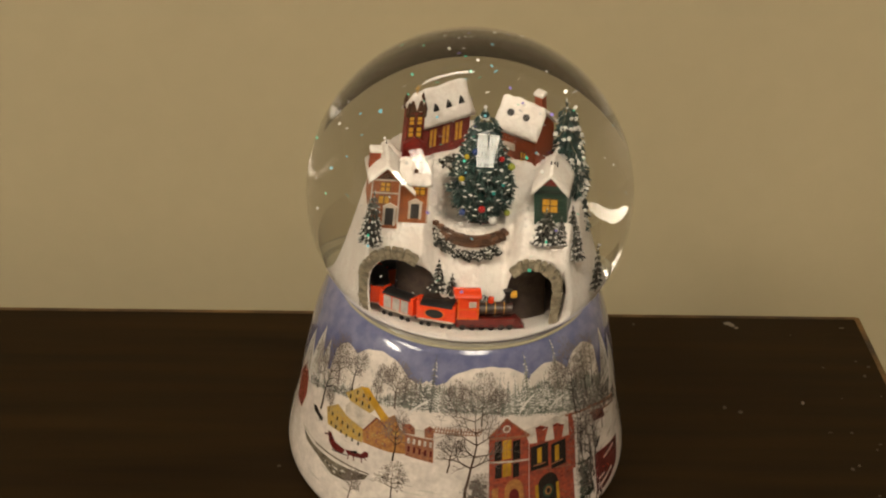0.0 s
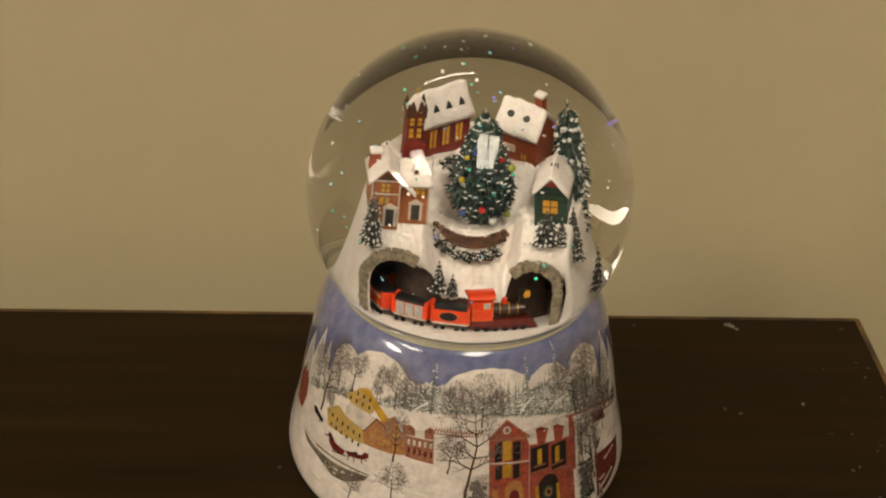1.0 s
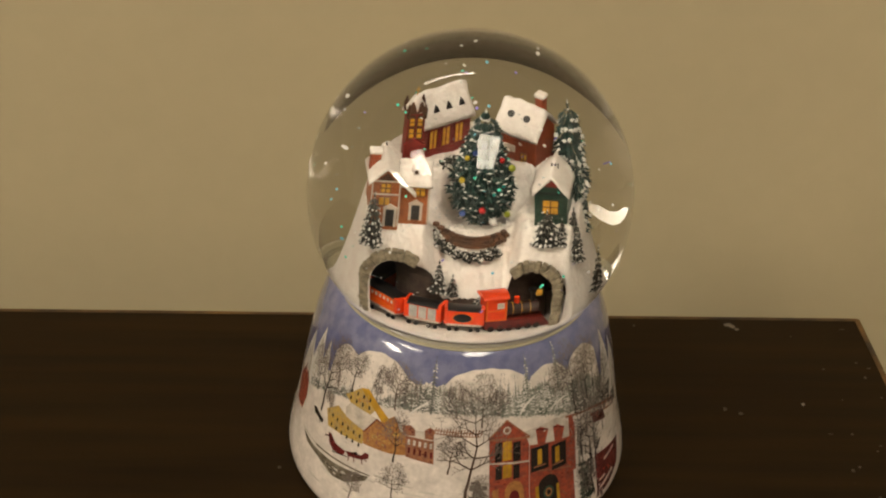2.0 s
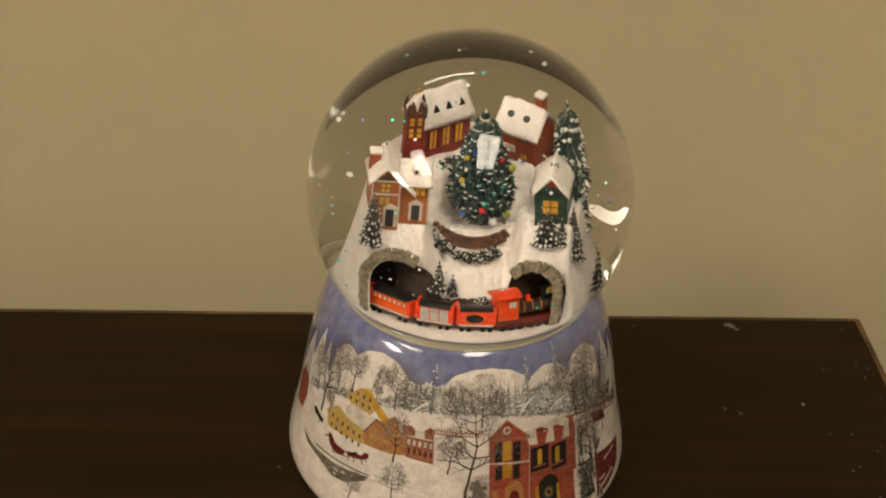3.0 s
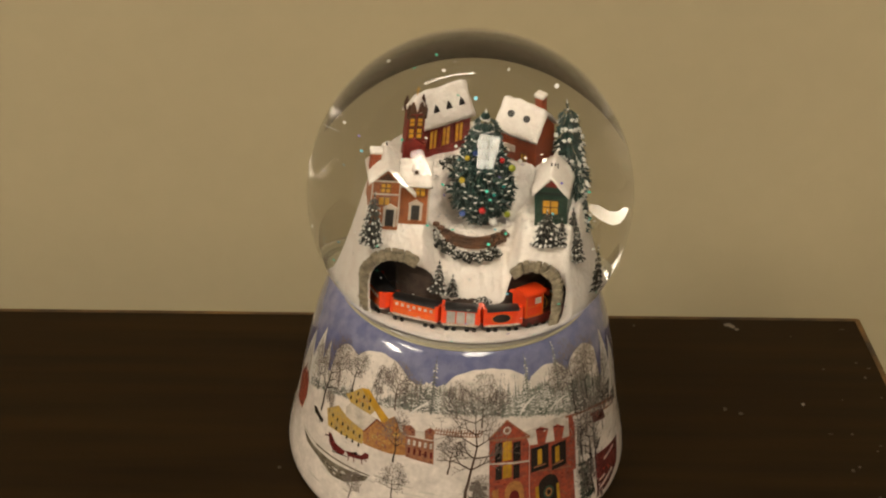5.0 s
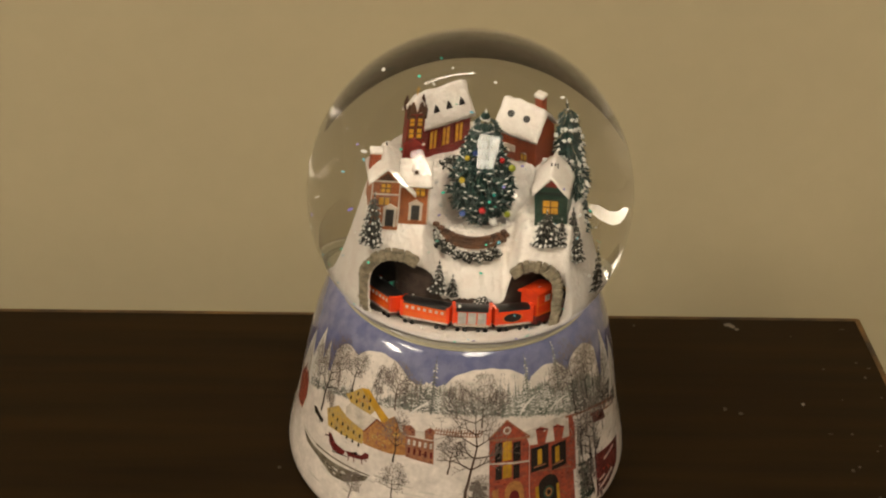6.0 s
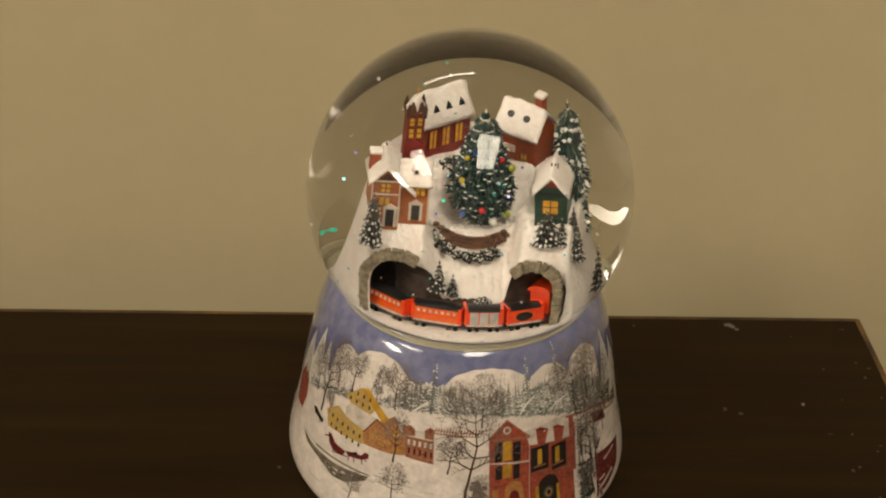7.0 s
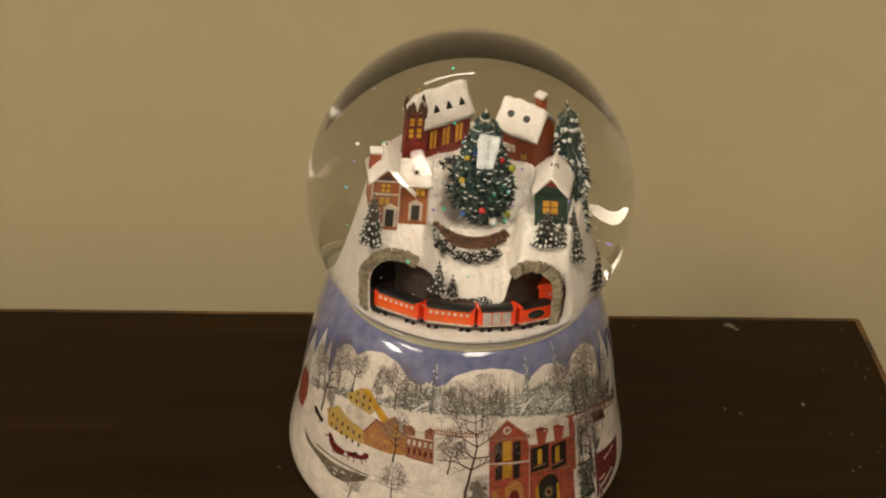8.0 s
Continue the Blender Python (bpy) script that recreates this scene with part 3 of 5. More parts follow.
def church():
    h = mini("church", -8.1, 10.8, 5.2, 32, "dark red toy church with a snowy roof and a gabled tower", "church", "village houses")
    bm = bmesh.new()
    prism(bm, [(-3.7, -1.5), (3.7, -1.5), (3.7, 9.4), (0, 15.0), (-3.7, 9.4)], -6.4, 6.4)
    piece("nave", turned(bm, 90), CHURCH_RED, h, "dark red nave")
    r = snow_gable(4.8, 4.8, 6.3, 6.3, 15.4, -6.9, 6.9, 1.8, 3)
    piece("snowy_roof", turned(r, 90), SNOW, h, "thick white snow on the nave", True)
    for i in range(3):
        x = -3.6 + 3.5 * i
        window(h, x - 0.95, x + 0.95, 2.8, 7.7, -3.7, 2, 1, frame_mat=CHURCH_RED, arched=True, border=0.18)
        bm = bmesh.new()
        prism(bm, [(-0.75, 0.0), (0.75, 0.0), (0.15, 1.5)], -0.5, 0.8)
        piece("roof_vent", turned(bm, 0, x + 0.6, -3.25, 12.6), DARK, h, "small dark roof vent")
    spot = (-8.6, -2.6, 0)
    t = bmesh.new()
    add_box(t, -2.1, 2.1, -2.1, 2.1, -3.0, 15.2)
    tower = piece("tower", turned(t, -26, *spot), CHURCH_RED, h, "square dark red tower")
    t = bmesh.new()
    prism(t, [(-2.6, -3.0), (2.6, -3.0), (2.6, 6.2), (0.0, 8.2), (-2.6, 6.2)], -2.9, -1.8)
    piece("porch", turned(t, -26, *spot), CHURCH_RED, h, "dark red gabled porch")
    for s in (-1, 1):
        t = bmesh.new()
        prism(t, [(s * 1.05 - 1.15, 15.0), (s * 1.05 + 1.15, 15.0), (s * 1.05 + 0.25, 18.0), (s * 1.05 - 0.25, 18.0)], -2.35, -1.5)
        piece("tower_gable", turned(t, -26, *spot), BROWN, tower, "brown pointed gable")
        for sy in (-2.0, 2.0):
            bm = bmesh.new()
            rod(bm, (s * 2.0, sy, 13.6), (s * 2.0, sy, 15.6), 0.55, 0.6, 8)
            rod(bm, (s * 2.0, sy, 15.6), (s * 2.0, sy, 17.8), 0.7, 0.12, 8)
            piece("pinnacle", turned(bm, -26, *spot), BROWN, tower)
        window(h, s * 0.95 - 0.55, s * 0.95 + 0.55, 7.9, 10.6, -2.1, 1, 2, frame_mat=BROWN, turn=-26, at=spot, border=0.2)
        window(h, s * 0.95 - 0.55, s * 0.95 + 0.55, 11.4, 13.6, -2.1, 1, 2, frame_mat=BROWN, arched=True, turn=-26, at=spot, border=0.2)
    bm = bmesh.new()
    rod(bm, (0, 0, 15.2), (0, 0, 19.2), 2.5, 0.9, 14)
    bmesh.ops.subdivide_edges(bm, edges=bm.edges[:], cuts=2, use_grid_fill=True)
    for v in bm.verts:
        v.co += 0.4 * noise.noise_vector(v.co * 0.7)
    piece("tower_snow", turned(bm, -26, *spot), SNOW, tower, "white snow between the gables", True)
    bm = bmesh.new()
    rod(bm, (-8.6, -2.6, 18.6), (-8.6, -2.6, 21.8), 0.16, 0.13, 6)
    rod(bm, (-9.2, -2.6, 20.9), (-8.0, -2.6, 20.9), 0.13, 0.13, 6)
    piece("cross", bm, GOLD, tower, "thin gold cross")
    return h


def red_house():
    h = mini("red_house", 12.2, 6.9, 3.2, -28, "red brick toy house with a thick snow roof and chimney", "house", "village houses")
    bm = bmesh.new()
    prism(bm, [(-4.0, -2.0), (4.0, -2.0), (4.0, 11.6), (0, 16.4), (-4.0, 11.6)], -5.2, 5.2)
    piece("walls", turned(bm, 90), BRICK_RED, h, "red brick walls")
    r = snow_gable(5.0, 5.0, 5.9, 5.9, 16.8, -6.0, 6.0, 1.7, 5)
    piece("snowy_roof", turned(r, 90), SNOW, h, "thick white snow on the roof", True)
    for x in (-2.6, 1.7):
        bm = bmesh.new()
        rod(bm, (x, -2.35, 15.2), (x, -2.95, 15.75), 0.95, 0.8, 16)
        piece("roof_window", bm, DARK, h, "round dark roof window")
    c = piece("chimney", cuboid(2.0, 4.2, 0.6, 2.6, 14.0, 20.2, 0.2), BRICK_RED, h, "red brick chimney with snow")
    piece("chimney_snow", cuboid(1.7, 4.5, 0.3, 2.9, 20.2, 21.3, 0.5), SNOW, c, "", True)
    piece("sign_board", cuboid(-3.4, -0.4, -4.35, -4.0, 6.2, 8.0, 0.1), TRIM, h, "blank white sign board")
    doorway(h, -3.2, -1.2, -1.5, 3.8, -4.0, pediment=False)
    window(h, 1.2, 2.6, 3.0, 6.5, -4.0, 2, 2, border=0.15)
    return h


def green_house():
    h = mini("green_house", 19.6, -12.0, -1.6, -2, "dark green toy house with a glowing yellow window and snowy roof", "house", "village houses")
    bm = bmesh.new()
    prism(bm, [(-3.9, -1.5), (3.9, -1.5), (4.2, 9.2), (0, 13.2), (-4.2, 9.2)], 0.0, 10.5)
    piece("walls", bm, GREEN_WALL, h, "dark green walls")
    for i in range(9):
        z = 0.6 + 1.05 * i
        piece("siding_board", cuboid(-4.0, 4.0, -0.16, 0.02, z, z + 0.95, 0.06), GREEN_WALL, h)
    r = snow_gable(4.9, 4.7, 5.2, 5.2, 13.6, -0.6, 11.2, 1.2, 6)
    piece("snowy_roof", r, SNOW, h, "thick white snow on the roof", True)
    bm = bmesh.new()
    prism(bm, [(-2.0, 11.4), (2.0, 11.4), (0, 13.1)], -0.3, 0.05)
    piece("gable_panel", bm, CHURCH_RED, h, "dark red gable panel")
    piece("cross_beam", cuboid(-4.1, 4.1, -0.4, 0.0, 9.3, 9.8, 0.1), DARK, h)
    window(h, -2.0, 1.7, 3.9, 7.5, -0.05, 2, 2, border=0.18, frame_mat=BROWN)
    for x, w in ((-0.7, 0.4), (0.2, 0.4), (0.9, 0.3)):
        piece("roof_mark", cuboid(x, x + w, 5.0, 5.8, 13.2, 14.75, 0.1), DARK, h)
    return h


brick_house()
church()
red_house()
green_house()


# ---- trees ----
def pine(name, x, y, z, height, radius, tiers, fronds, label, snow=0.5, seed=0, category="tree", group="snowy pines", belly=0.0, snow_size=1.1, taper=0.8):
    t = mini(name, x, y, z, 0, label, category, group)
    rnd = random.Random(seed)
    bm = bmesh.new()
    rod(bm, (0, 0, -1.0), (0, 0, height * 0.9), radius * 0.13, radius * 0.03, 8)
    piece("trunk", bm, BROWN, t)
    leaf, white = bmesh.new(), bmesh.new()

    def wedge(b, root, tip, width, thick):
        root, tip = Vector(root), Vector(tip)
        d = (tip - root).normalized()
        side = d.cross(Vector((0, 0, 1)))
        side = side.normalized() if side.length > 1e-4 else Vector((1, 0, 0))
        up = side.cross(d)
        mid = root + (tip - root) * 0.55
        v = [b.verts.new(p) for p in (root, mid + side * width, mid - side * width, mid + up * thick, mid - up * thick * 0.6, tip)]
        for f in ((0, 3, 1), (0, 2, 3), (0, 1, 4), (0, 4, 2), (5, 1, 3), (5, 3, 2), (5, 4, 1), (5, 2, 4)):
            b.faces.new([v[i] for i in f])

    for i in range(tiers):
        k = i / max(tiers - 1, 1)
        zz = height * (0.06 + 0.88 * k)
        if belly:
            rr = radius * float(np.interp(k, (0, 0.12, 0.25, 0.45, 0.6, 0.76, 0.89, 1), (0.6, 0.86, 1.0, 0.9, 0.74, 0.58, 0.46, 0.14)))
        else:
            rr = radius * ((1 - k) ** taper + 0.06)
        count = max(4, int(fronds * (0.35 + 0.65 * rr / radius)))
        for j in range(count):
            a = 2 * math.pi * (j + rnd.random() * 0.7) / count + i * 0.7
            reach = rr * rnd.uniform(0.78, 1.08)
            drop = height / tiers * rnd.uniform(0.35, 0.9)
            tip = Vector((reach * math.cos(a), reach * math.sin(a), zz - drop))
            inner = 0.35 if belly else 0.2
            if belly:
                tip.z = zz - drop * 0.75
            root = Vector((inner * rr * math.cos(a), inner * rr * math.sin(a), zz + height / tiers * (0.62 if belly else 0.35)))
            w = max(0.24, rr * (3.0 if belly else 2.4) / count) * rnd.uniform(0.8, 1.2)
            wedge(leaf, root, tip, w, w * 0.7)
            for s in (-1, 1):
                q = root.lerp(tip, 0.6)
                wedge(leaf, q, q + Vector((math.cos(a + s * 0.7), math.sin(a + s * 0.7), -0.35)) * reach * 0.33, w * 0.6, w * 0.4)
            if belly and rnd.random() < snow:
                side = Vector((-math.sin(a), math.cos(a), rnd.uniform(-0.12, 0.12))) * rnd.uniform(1.0, 2.2)
                q = root.lerp(tip, rnd.uniform(0.84, 0.98)) + Vector((0, 0, w * 0.5))
                wedge(white, q - side * 0.5, q + side * 0.5, 0.3, 0.22)
            elif not belly and rnd.random() < snow:
                q = root.lerp(tip, rnd.uniform(0.5, 0.68)) + Vector((0, 0, w * 0.55))
                e = root.lerp(tip, rnd.uniform(0.9, 1.03)) + Vector((0, 0, w * 0.35))
                wedge(white, q, e, w * rnd.uniform(0.5, 0.95) * snow_size, w * 0.4 * snow_size)
    wedge(leaf, (0, 0, height * 0.86), (0, 0, height * 1.02), radius * 0.08, radius * 0.08)
    wedge(white, (0.1, -0.15, height * 0.92), (0.05, -0.1, height * 1.03), radius * 0.06, radius * 0.05)
    piece("needles", leaf, SCRUB if height < 16 else NEEDLE, t, "dark needles")
    piece("snow", white, SNOWCAP, t, "white snow on the branches")
    return t


def shrub(x, y, z, w, d, h, seed, label="low snowy shrub on the hill"):
    t = mini("shrub", x, y, z, 0, label, "shrub", "snowy shrubs")
    rnd = random.Random(seed)
    dark, white = bmesh.new(), bmesh.new()
    for i in range(int(44 * w)):
        a, q = rnd.uniform(0, 2 * math.pi), math.sqrt(rnd.random())
        px, py = w * q * math.cos(a), d * q * math.sin(a)
        pz = h * math.sqrt(max(0.05, 1 - q * q)) * rnd.uniform(0.25, 1.0)
        s = rnd.uniform(0.35, 0.6)
        m = Matrix.Translation((px, py, pz)) @ Euler((rnd.uniform(0, 3), rnd.uniform(0, 3), rnd.uniform(0, 3))).to_matrix().to_4x4()
        bmesh.ops.create_cone(dark, cap_ends=True, segments=4, radius1=s, radius2=0.1, depth=s * 1.6, matrix=m)
        if rnd.random() < 0.62:
            m = Matrix.Translation((px, py - 0.2, pz + 0.4)) @ Euler((rnd.uniform(0, 3), rnd.uniform(0, 3), 0)).to_matrix().to_4x4()
            bmesh.ops.create_cone(white, cap_ends=True, segments=4, radius1=s * 0.55, radius2=0.08, depth=s * 0.8, matrix=m)
    piece("leaves", dark, SCRUB, t, "dark leaves")
    piece("snow", white, SNOWCAP, t, "flecks of snow")
    return t


tree = pine("christmas_tree", 2.6, -6.0, -3.4, 31.0, 8.7, 12, 30, "decorated dark green Christmas tree with baubles and snow", 0.7, 11, "Christmas tree", "snowy pines", 0.35)
for px, pz, r, mt, lb in ((-5.0, 13.8, 0.8, ORN_YELLOW, "yellow bauble"), (7.0, 15.6, 0.95, ORN_LIME, "yellow-green bauble"), (0.3, 6.8, 0.95, ORN_RED, "red bauble"), (3.1, 2.6, 1.15, ORN_WHITE, "white bauble"), (-4.4, 4.7, 0.85, ORN_BLUE, "blue bauble"), (6.3, 3.7, 0.8, ORN_LIME, "yellow-green bauble"), (-2.1, 21.2, 0.8, ORN_BLUE, "blue bauble"), (4.6, 18.9, 0.75, ORN_RED, "red bauble"), (-4.0, 19.4, 0.7, ORN_YELLOW, "yellow bauble"), (3.0, 11.0, 0.5, ORN_TEAL, "teal bauble"), (5.2, 12.6, 0.5, ORN_TEAL, "teal bauble")):
    rad = 8.7 * float(np.interp(pz / 31.0, (0, 0.12, 0.25, 0.45, 0.6, 0.76, 0.89, 1), (0.6, 0.86, 1.0, 0.9, 0.74, 0.58, 0.46, 0.14)))
    py = -math.sqrt(max(1.0, rad * rad - px * px)) * 0.97
    piece("bauble", ball_mesh(px, py, pz, r), mt, tree, lb, True)
piece("tree_foot", cuboid(-2.6, 2.6, -2.2, 2.2, -0.6, 1.4, 0.4), BROWN, tree, "dark brown foot")

pine("pine_tree", -24.0, -15.2, -6.5, 14.4, 3.3, 9, 15, "small snowy pine beside the brick house", 0.85, 21, taper=0.55)
pine("pine_tree", 22.6, 4.0, -2.0, 27.5, 5.2, 10, 17, "tall pine heavy with snow behind the green house", 0.6, 22, snow_size=1.7, taper=0.32)
pine("pine_tree", 25.0, -2.0, -7.0, 19.5, 3.4, 9, 14, "slim snowy pine beside the green house", 0.5, 23, snow_size=1.8, taper=0.5)
pine("pine_tree", 18.8, -14.0, -4.2, 8.6, 4.3, 6, 18, "small snowy pine before the green house", 0.75, 24)
pine("pine_tree", 26.6, -14.2, -9.0, 10.5, 2.4, 7, 11, "small snowy pine before the green house", 0.75, 25)
pine("pine_tree", 31.2, -8.0, -20.5, 12.5, 2.2, 8, 10, "slim pine on the steep edge of the hill", 0.6, 26)
pine("pine_tree", -6.6, -15.2, -18.6, 8.6, 2.4, 7, 13, "small snowy pine on the slope above the track", 0.6, 27)
pine("pine_tree", -3.2, -15.6, -18.9, 5.4, 1.9, 5, 12, "small snowy pine on the slope above the track", 0.6, 28)
pine("pine_tree", -20.4, 1.0, 3.5, 9.0, 2.4, 6, 11, "small dark pine behind the brick house", 0.35, 29)
pine("pine_tree", 22.6, -14.4, -4.6, 7.0, 2.2, 6, 12, "small snowy pine before the green house", 0.8, 30)
pine("pine_tree", 25.2, -11.5, -6.5, 11.0, 2.6, 8, 12, "slim dark pine beside the green house", 0.35, 33)
shrub(4.2, -16.0, -21.6, 2.2, 0.9, 2.6, 31)
shrub(-4.6, 2.6, 3.2, 3.2, 2.0, 5.0, 32, "dense shrub beside the church")
for k, (sx, sz) in enumerate(((-7.2, -7.2), (-6.0, -8.6), (-4.2, -9.8), (-1.4, -10.6), (1.4, -10.9), (4.0, -10.6), (6.2, -9.8))):
    yy = -13.3 + 4.0 * ((sx - 0.8) / 8.5) ** 2
    shrub(sx, yy - 0.5, sz, 1.9, 0.8, 2.6, 40 + k, "snowy shrub at the foot of the garden wall")


# ---- train ----
def wheel(parent, x, y, r=0.95):
    bm = bmesh.new()
    rod(bm, (x, y - 0.25, r), (x, y + 0.25, r), r, r, 16)
    rod(bm, (x, y - 0.4, r), (x, y + 0.4, r), r * 0.35, r * 0.35, 8)
    return piece("wheel", bm, DARK, parent)


def locomotive():
    t = mini("toy_locomotive", 0, 0, GROUND, 0, "red toy steam locomotive with a dark maroon boiler and gold lamp", "locomotive", "toy train")
    piece("underframe", cuboid(0.0, 14.6, -2.5, 2.5, 0.8, 3.4, 0.2), TRAIN_DARK, t, "dark red underframe")
    bm = bmesh.new()
    prism(bm, [(14.4, 0.3), (17.2, 0.2), (15.0, 3.2), (14.4, 3.2)], -2.1, 2.1)
    piece("cowcatcher", bm, TRAIN_DARK, t, "dark red cowcatcher")
    bm = bmesh.new()
    rod(bm, (5.4, 0, 5.6), (13.8, 0, 5.6), 1.75, 1.75, 20)
    rod(bm, (13.8, 0, 5.6), (14.3, 0, 5.6), 1.75, 1.3, 20)
    b = piece("boiler", bm, BOILER, t, "dark maroon boiler", False)
    for x in (7.4, 9.6, 11.8):
        bm = bmesh.new()
        rod(bm, (x - 0.08, 0, 5.6), (x + 0.08, 0, 5.6), 1.80, 1.80, 20)
        piece("boiler_band", bm, GOLD, b)
    bm = bmesh.new()
    rod(bm, (12.6, 0, 7.0), (12.6, 0, 9.4), 0.55, 0.6, 14)
    rod(bm, (12.6, 0, 9.4), (12.6, 0, 10.6), 0.65, 1.25, 14)
    piece("smokestack", bm, DARK, t, "black funnel")
    bm = bmesh.new()
    rod(bm, (8.6, 0, 7.0), (8.6, 0, 8.7), 0.8, 0.7, 12)
    piece("steam_dome", bm, TRAIN_RED, t, "red steam dome")
    lamp = piece("headlamp", cuboid(13.3, 14.9, -0.8, 0.8, 8.6, 10.2, 0.3), GOLD, t, "gold headlamp")
    cab = bmesh.new()
    add_box(cab, 0.2, 5.4, -2.6, 2.6, 3.4, 9.6)
    cab = piece("cab", cab, TRAIN_RED, t, "bright red cab")
    for x0, x1, z0, z1 in ((0.1, 0.55, 3.3, 9.6), (5.05, 5.5, 3.3, 9.6), (0.1, 5.5, 3.3, 3.75), (0.1, 5.5, 6.1, 6.4)):
        piece("yellow_stripe", cuboid(x0, x1, -2.75, -2.55, z0, z1, 0.04), TRAIN_ORANGE, cab)
    piece("cab_window", cuboid(3.0, 4.8, -2.8, -2.5, 6.8, 8.4, 0.08), TRIM, cab, "white cab window")
    bm = bmesh.new()
    prism(bm, [(3.1 * math.cos(math.radians(a)), 9.5 + 1.4 * math.sin(math.radians(a))) for a in range(0, 181, 15)], -6.0, 0.7)
    piece("cab_roof", turned(bm, 90, -0.0, 0, 0), TRAIN_RED, cab, "curved red roof")
    for x in (1.6, 4.0, 6.4, 8.8, 11.2, 13.4):
        for y in (-2.3, 2.3):
            wheel(t, x, y, 0.85)
    piece("side_rod", cuboid(2.2, 11.0, -2.85, -2.7, 1.1, 1.4, 0.03), TRAIN_DARK, t)
    return t


def wagon(kind, length):
    label = {"tender": "red toy tender with a black oval panel and coal", "boxcar": "red toy boxcar with pale grey doors", "coach": "orange-red toy passenger coach with white windows"}[kind]
    t = mini("toy_" + kind, 0, 0, GROUND, 0, label, kind, "toy train")
    half = length / 2 - 0.35
    body = cuboid(-half, half, -2.4, 2.4, 2.2, 6.2, 0.25)
    b = piece("body", body, TRAIN_ORANGE if kind == "coach" else TRAIN_RED, t)
    bm = bmesh.new()
    hi = 0.75 if kind == "tender" else 1.0
    prism(bm, [(2.5 * math.cos(math.radians(a)), 6.0 + hi * math.sin(math.radians(a))) for a in range(0, 181, 15)], -half, half)
    piece("roof" if kind != "tender" else "coal_load", turned(bm, 90), DARK, t, "black curved roof" if kind != "tender" else "heap of black coal")
    for s in (-1, 1):
        piece("end_wall", cuboid(s * half - 0.45, s * half + 0.45, -2.5, 2.5, 2.15, 7.0 if kind != "coach" else 6.6, 0.2), TRAIN_RED, b)
    if kind == "tender":
        bm = bmesh.new()
        bmesh.ops.create_cone(bm, cap_ends=True, segments=24, radius1=1.0, radius2=1.0, depth=0.3, matrix=Matrix.Translation((-0.4, -2.45, 4.1)) @ Matrix.Diagonal((half * 0.5, 1, 1.25, 1)) @ Euler((math.radians(90), 0, 0)).to_matrix().to_4x4())
        piece("side_panel", bm, DARK, b, "black oval panel")
        bm = bmesh.new()
        bmesh.ops.create_cone(bm, cap_ends=True, segments=24, radius1=1.0, radius2=1.0, depth=0.2, matrix=Matrix.Translation((-0.4, -2.42, 4.1)) @ Matrix.Diagonal((half * 0.58, 1, 1.5, 1)) @ Euler((math.radians(90), 0, 0)).to_matrix().to_4x4())
        piece("panel_rim", bm, TRAIN_ORANGE, b, "orange rim round the oval")
    elif kind == "boxcar":
        for i in range(3):
            x = -half + 0.8 + i * (2 * half - 1.6) / 3
            piece("door_panel", cuboid(x + 0.15, x + (2 * half - 1.6) / 3 - 0.15, -2.55, -2.3, 2.4, 5.8, 0.08), TRAIN_GREY, b, "pale grey sliding door")
    else:
        k = 7
        for i in range(k):
            x = -half + 1.4 + i * (2 * half - 2.8) / (k - 1)
            piece("coach_window", cuboid(x - 0.36, x + 0.36, -2.5, -2.3, 4.6, 5.4, 0.06), TRIM, b)
        piece("waist_line", cuboid(-half + 0.3, half - 0.3, -2.48, -2.3, 3.9, 4.1, 0.03), TRAIN_RED, b)
    piece("sill_line", cuboid(-half, half, -2.3, 2.3, 1.65, 2.2, 0.06), TRIM, b, "cream sill")
    for x in (-half + 1.0, -half + 2.8, half - 2.8, half - 1.0):
        for y in (-2.2, 2.2):
            wheel(t, x, y, 0.6)
    bm = bmesh.new()
    rod(bm, (half - 0.3, 0, 2.4), (half + 0.6, 0, 2.4), 0.3, 0.3, 8)
    piece("coupling", bm, DARK, t)
    return t


loco = locomotive()
cars = [(wagon("tender", 9.8), -8.4), (wagon("boxcar", 9.6), -26.6), (wagon("coach", 12.6), -47.2), (wagon("coach", 12.6), -71.0)]

# ---- glitter drifting in the water ----
m, n, l, b = nodes_of("glitter_foil")
info = n.new("ShaderNodeObjectInfo")
ramp = n.new("ShaderNodeValToRGB")
ramp.color_ramp.interpolation = "CONSTANT"
cols = ((0.0, (0.9, 0.9, 0.88)), (0.35, (0.12, 0.92, 0.70)), (0.6, (0.25, 0.72, 0.95)), (0.75, (0.9, 0.9, 0.88)), (0.9, (0.35, 0.3, 0.85)))
while len(ramp.color_ramp.elements) < len(cols):
    ramp.color_ramp.elements.new(0.5)
for e, (p, c) in zip(ramp.color_ramp.elements, cols):
    e.position, e.color = p, (*c, 1)
l.new(info.outputs["Random"], ramp.inputs["Fac"])
l.new(ramp.outputs["Color"], b.inputs["Base Color"])
b.inputs["Roughness"].default_value, b.inputs["Metallic"].default_value = 0.22, 0.25
FOIL = m
flakes = []
fm = None
rnd = random.Random(77)
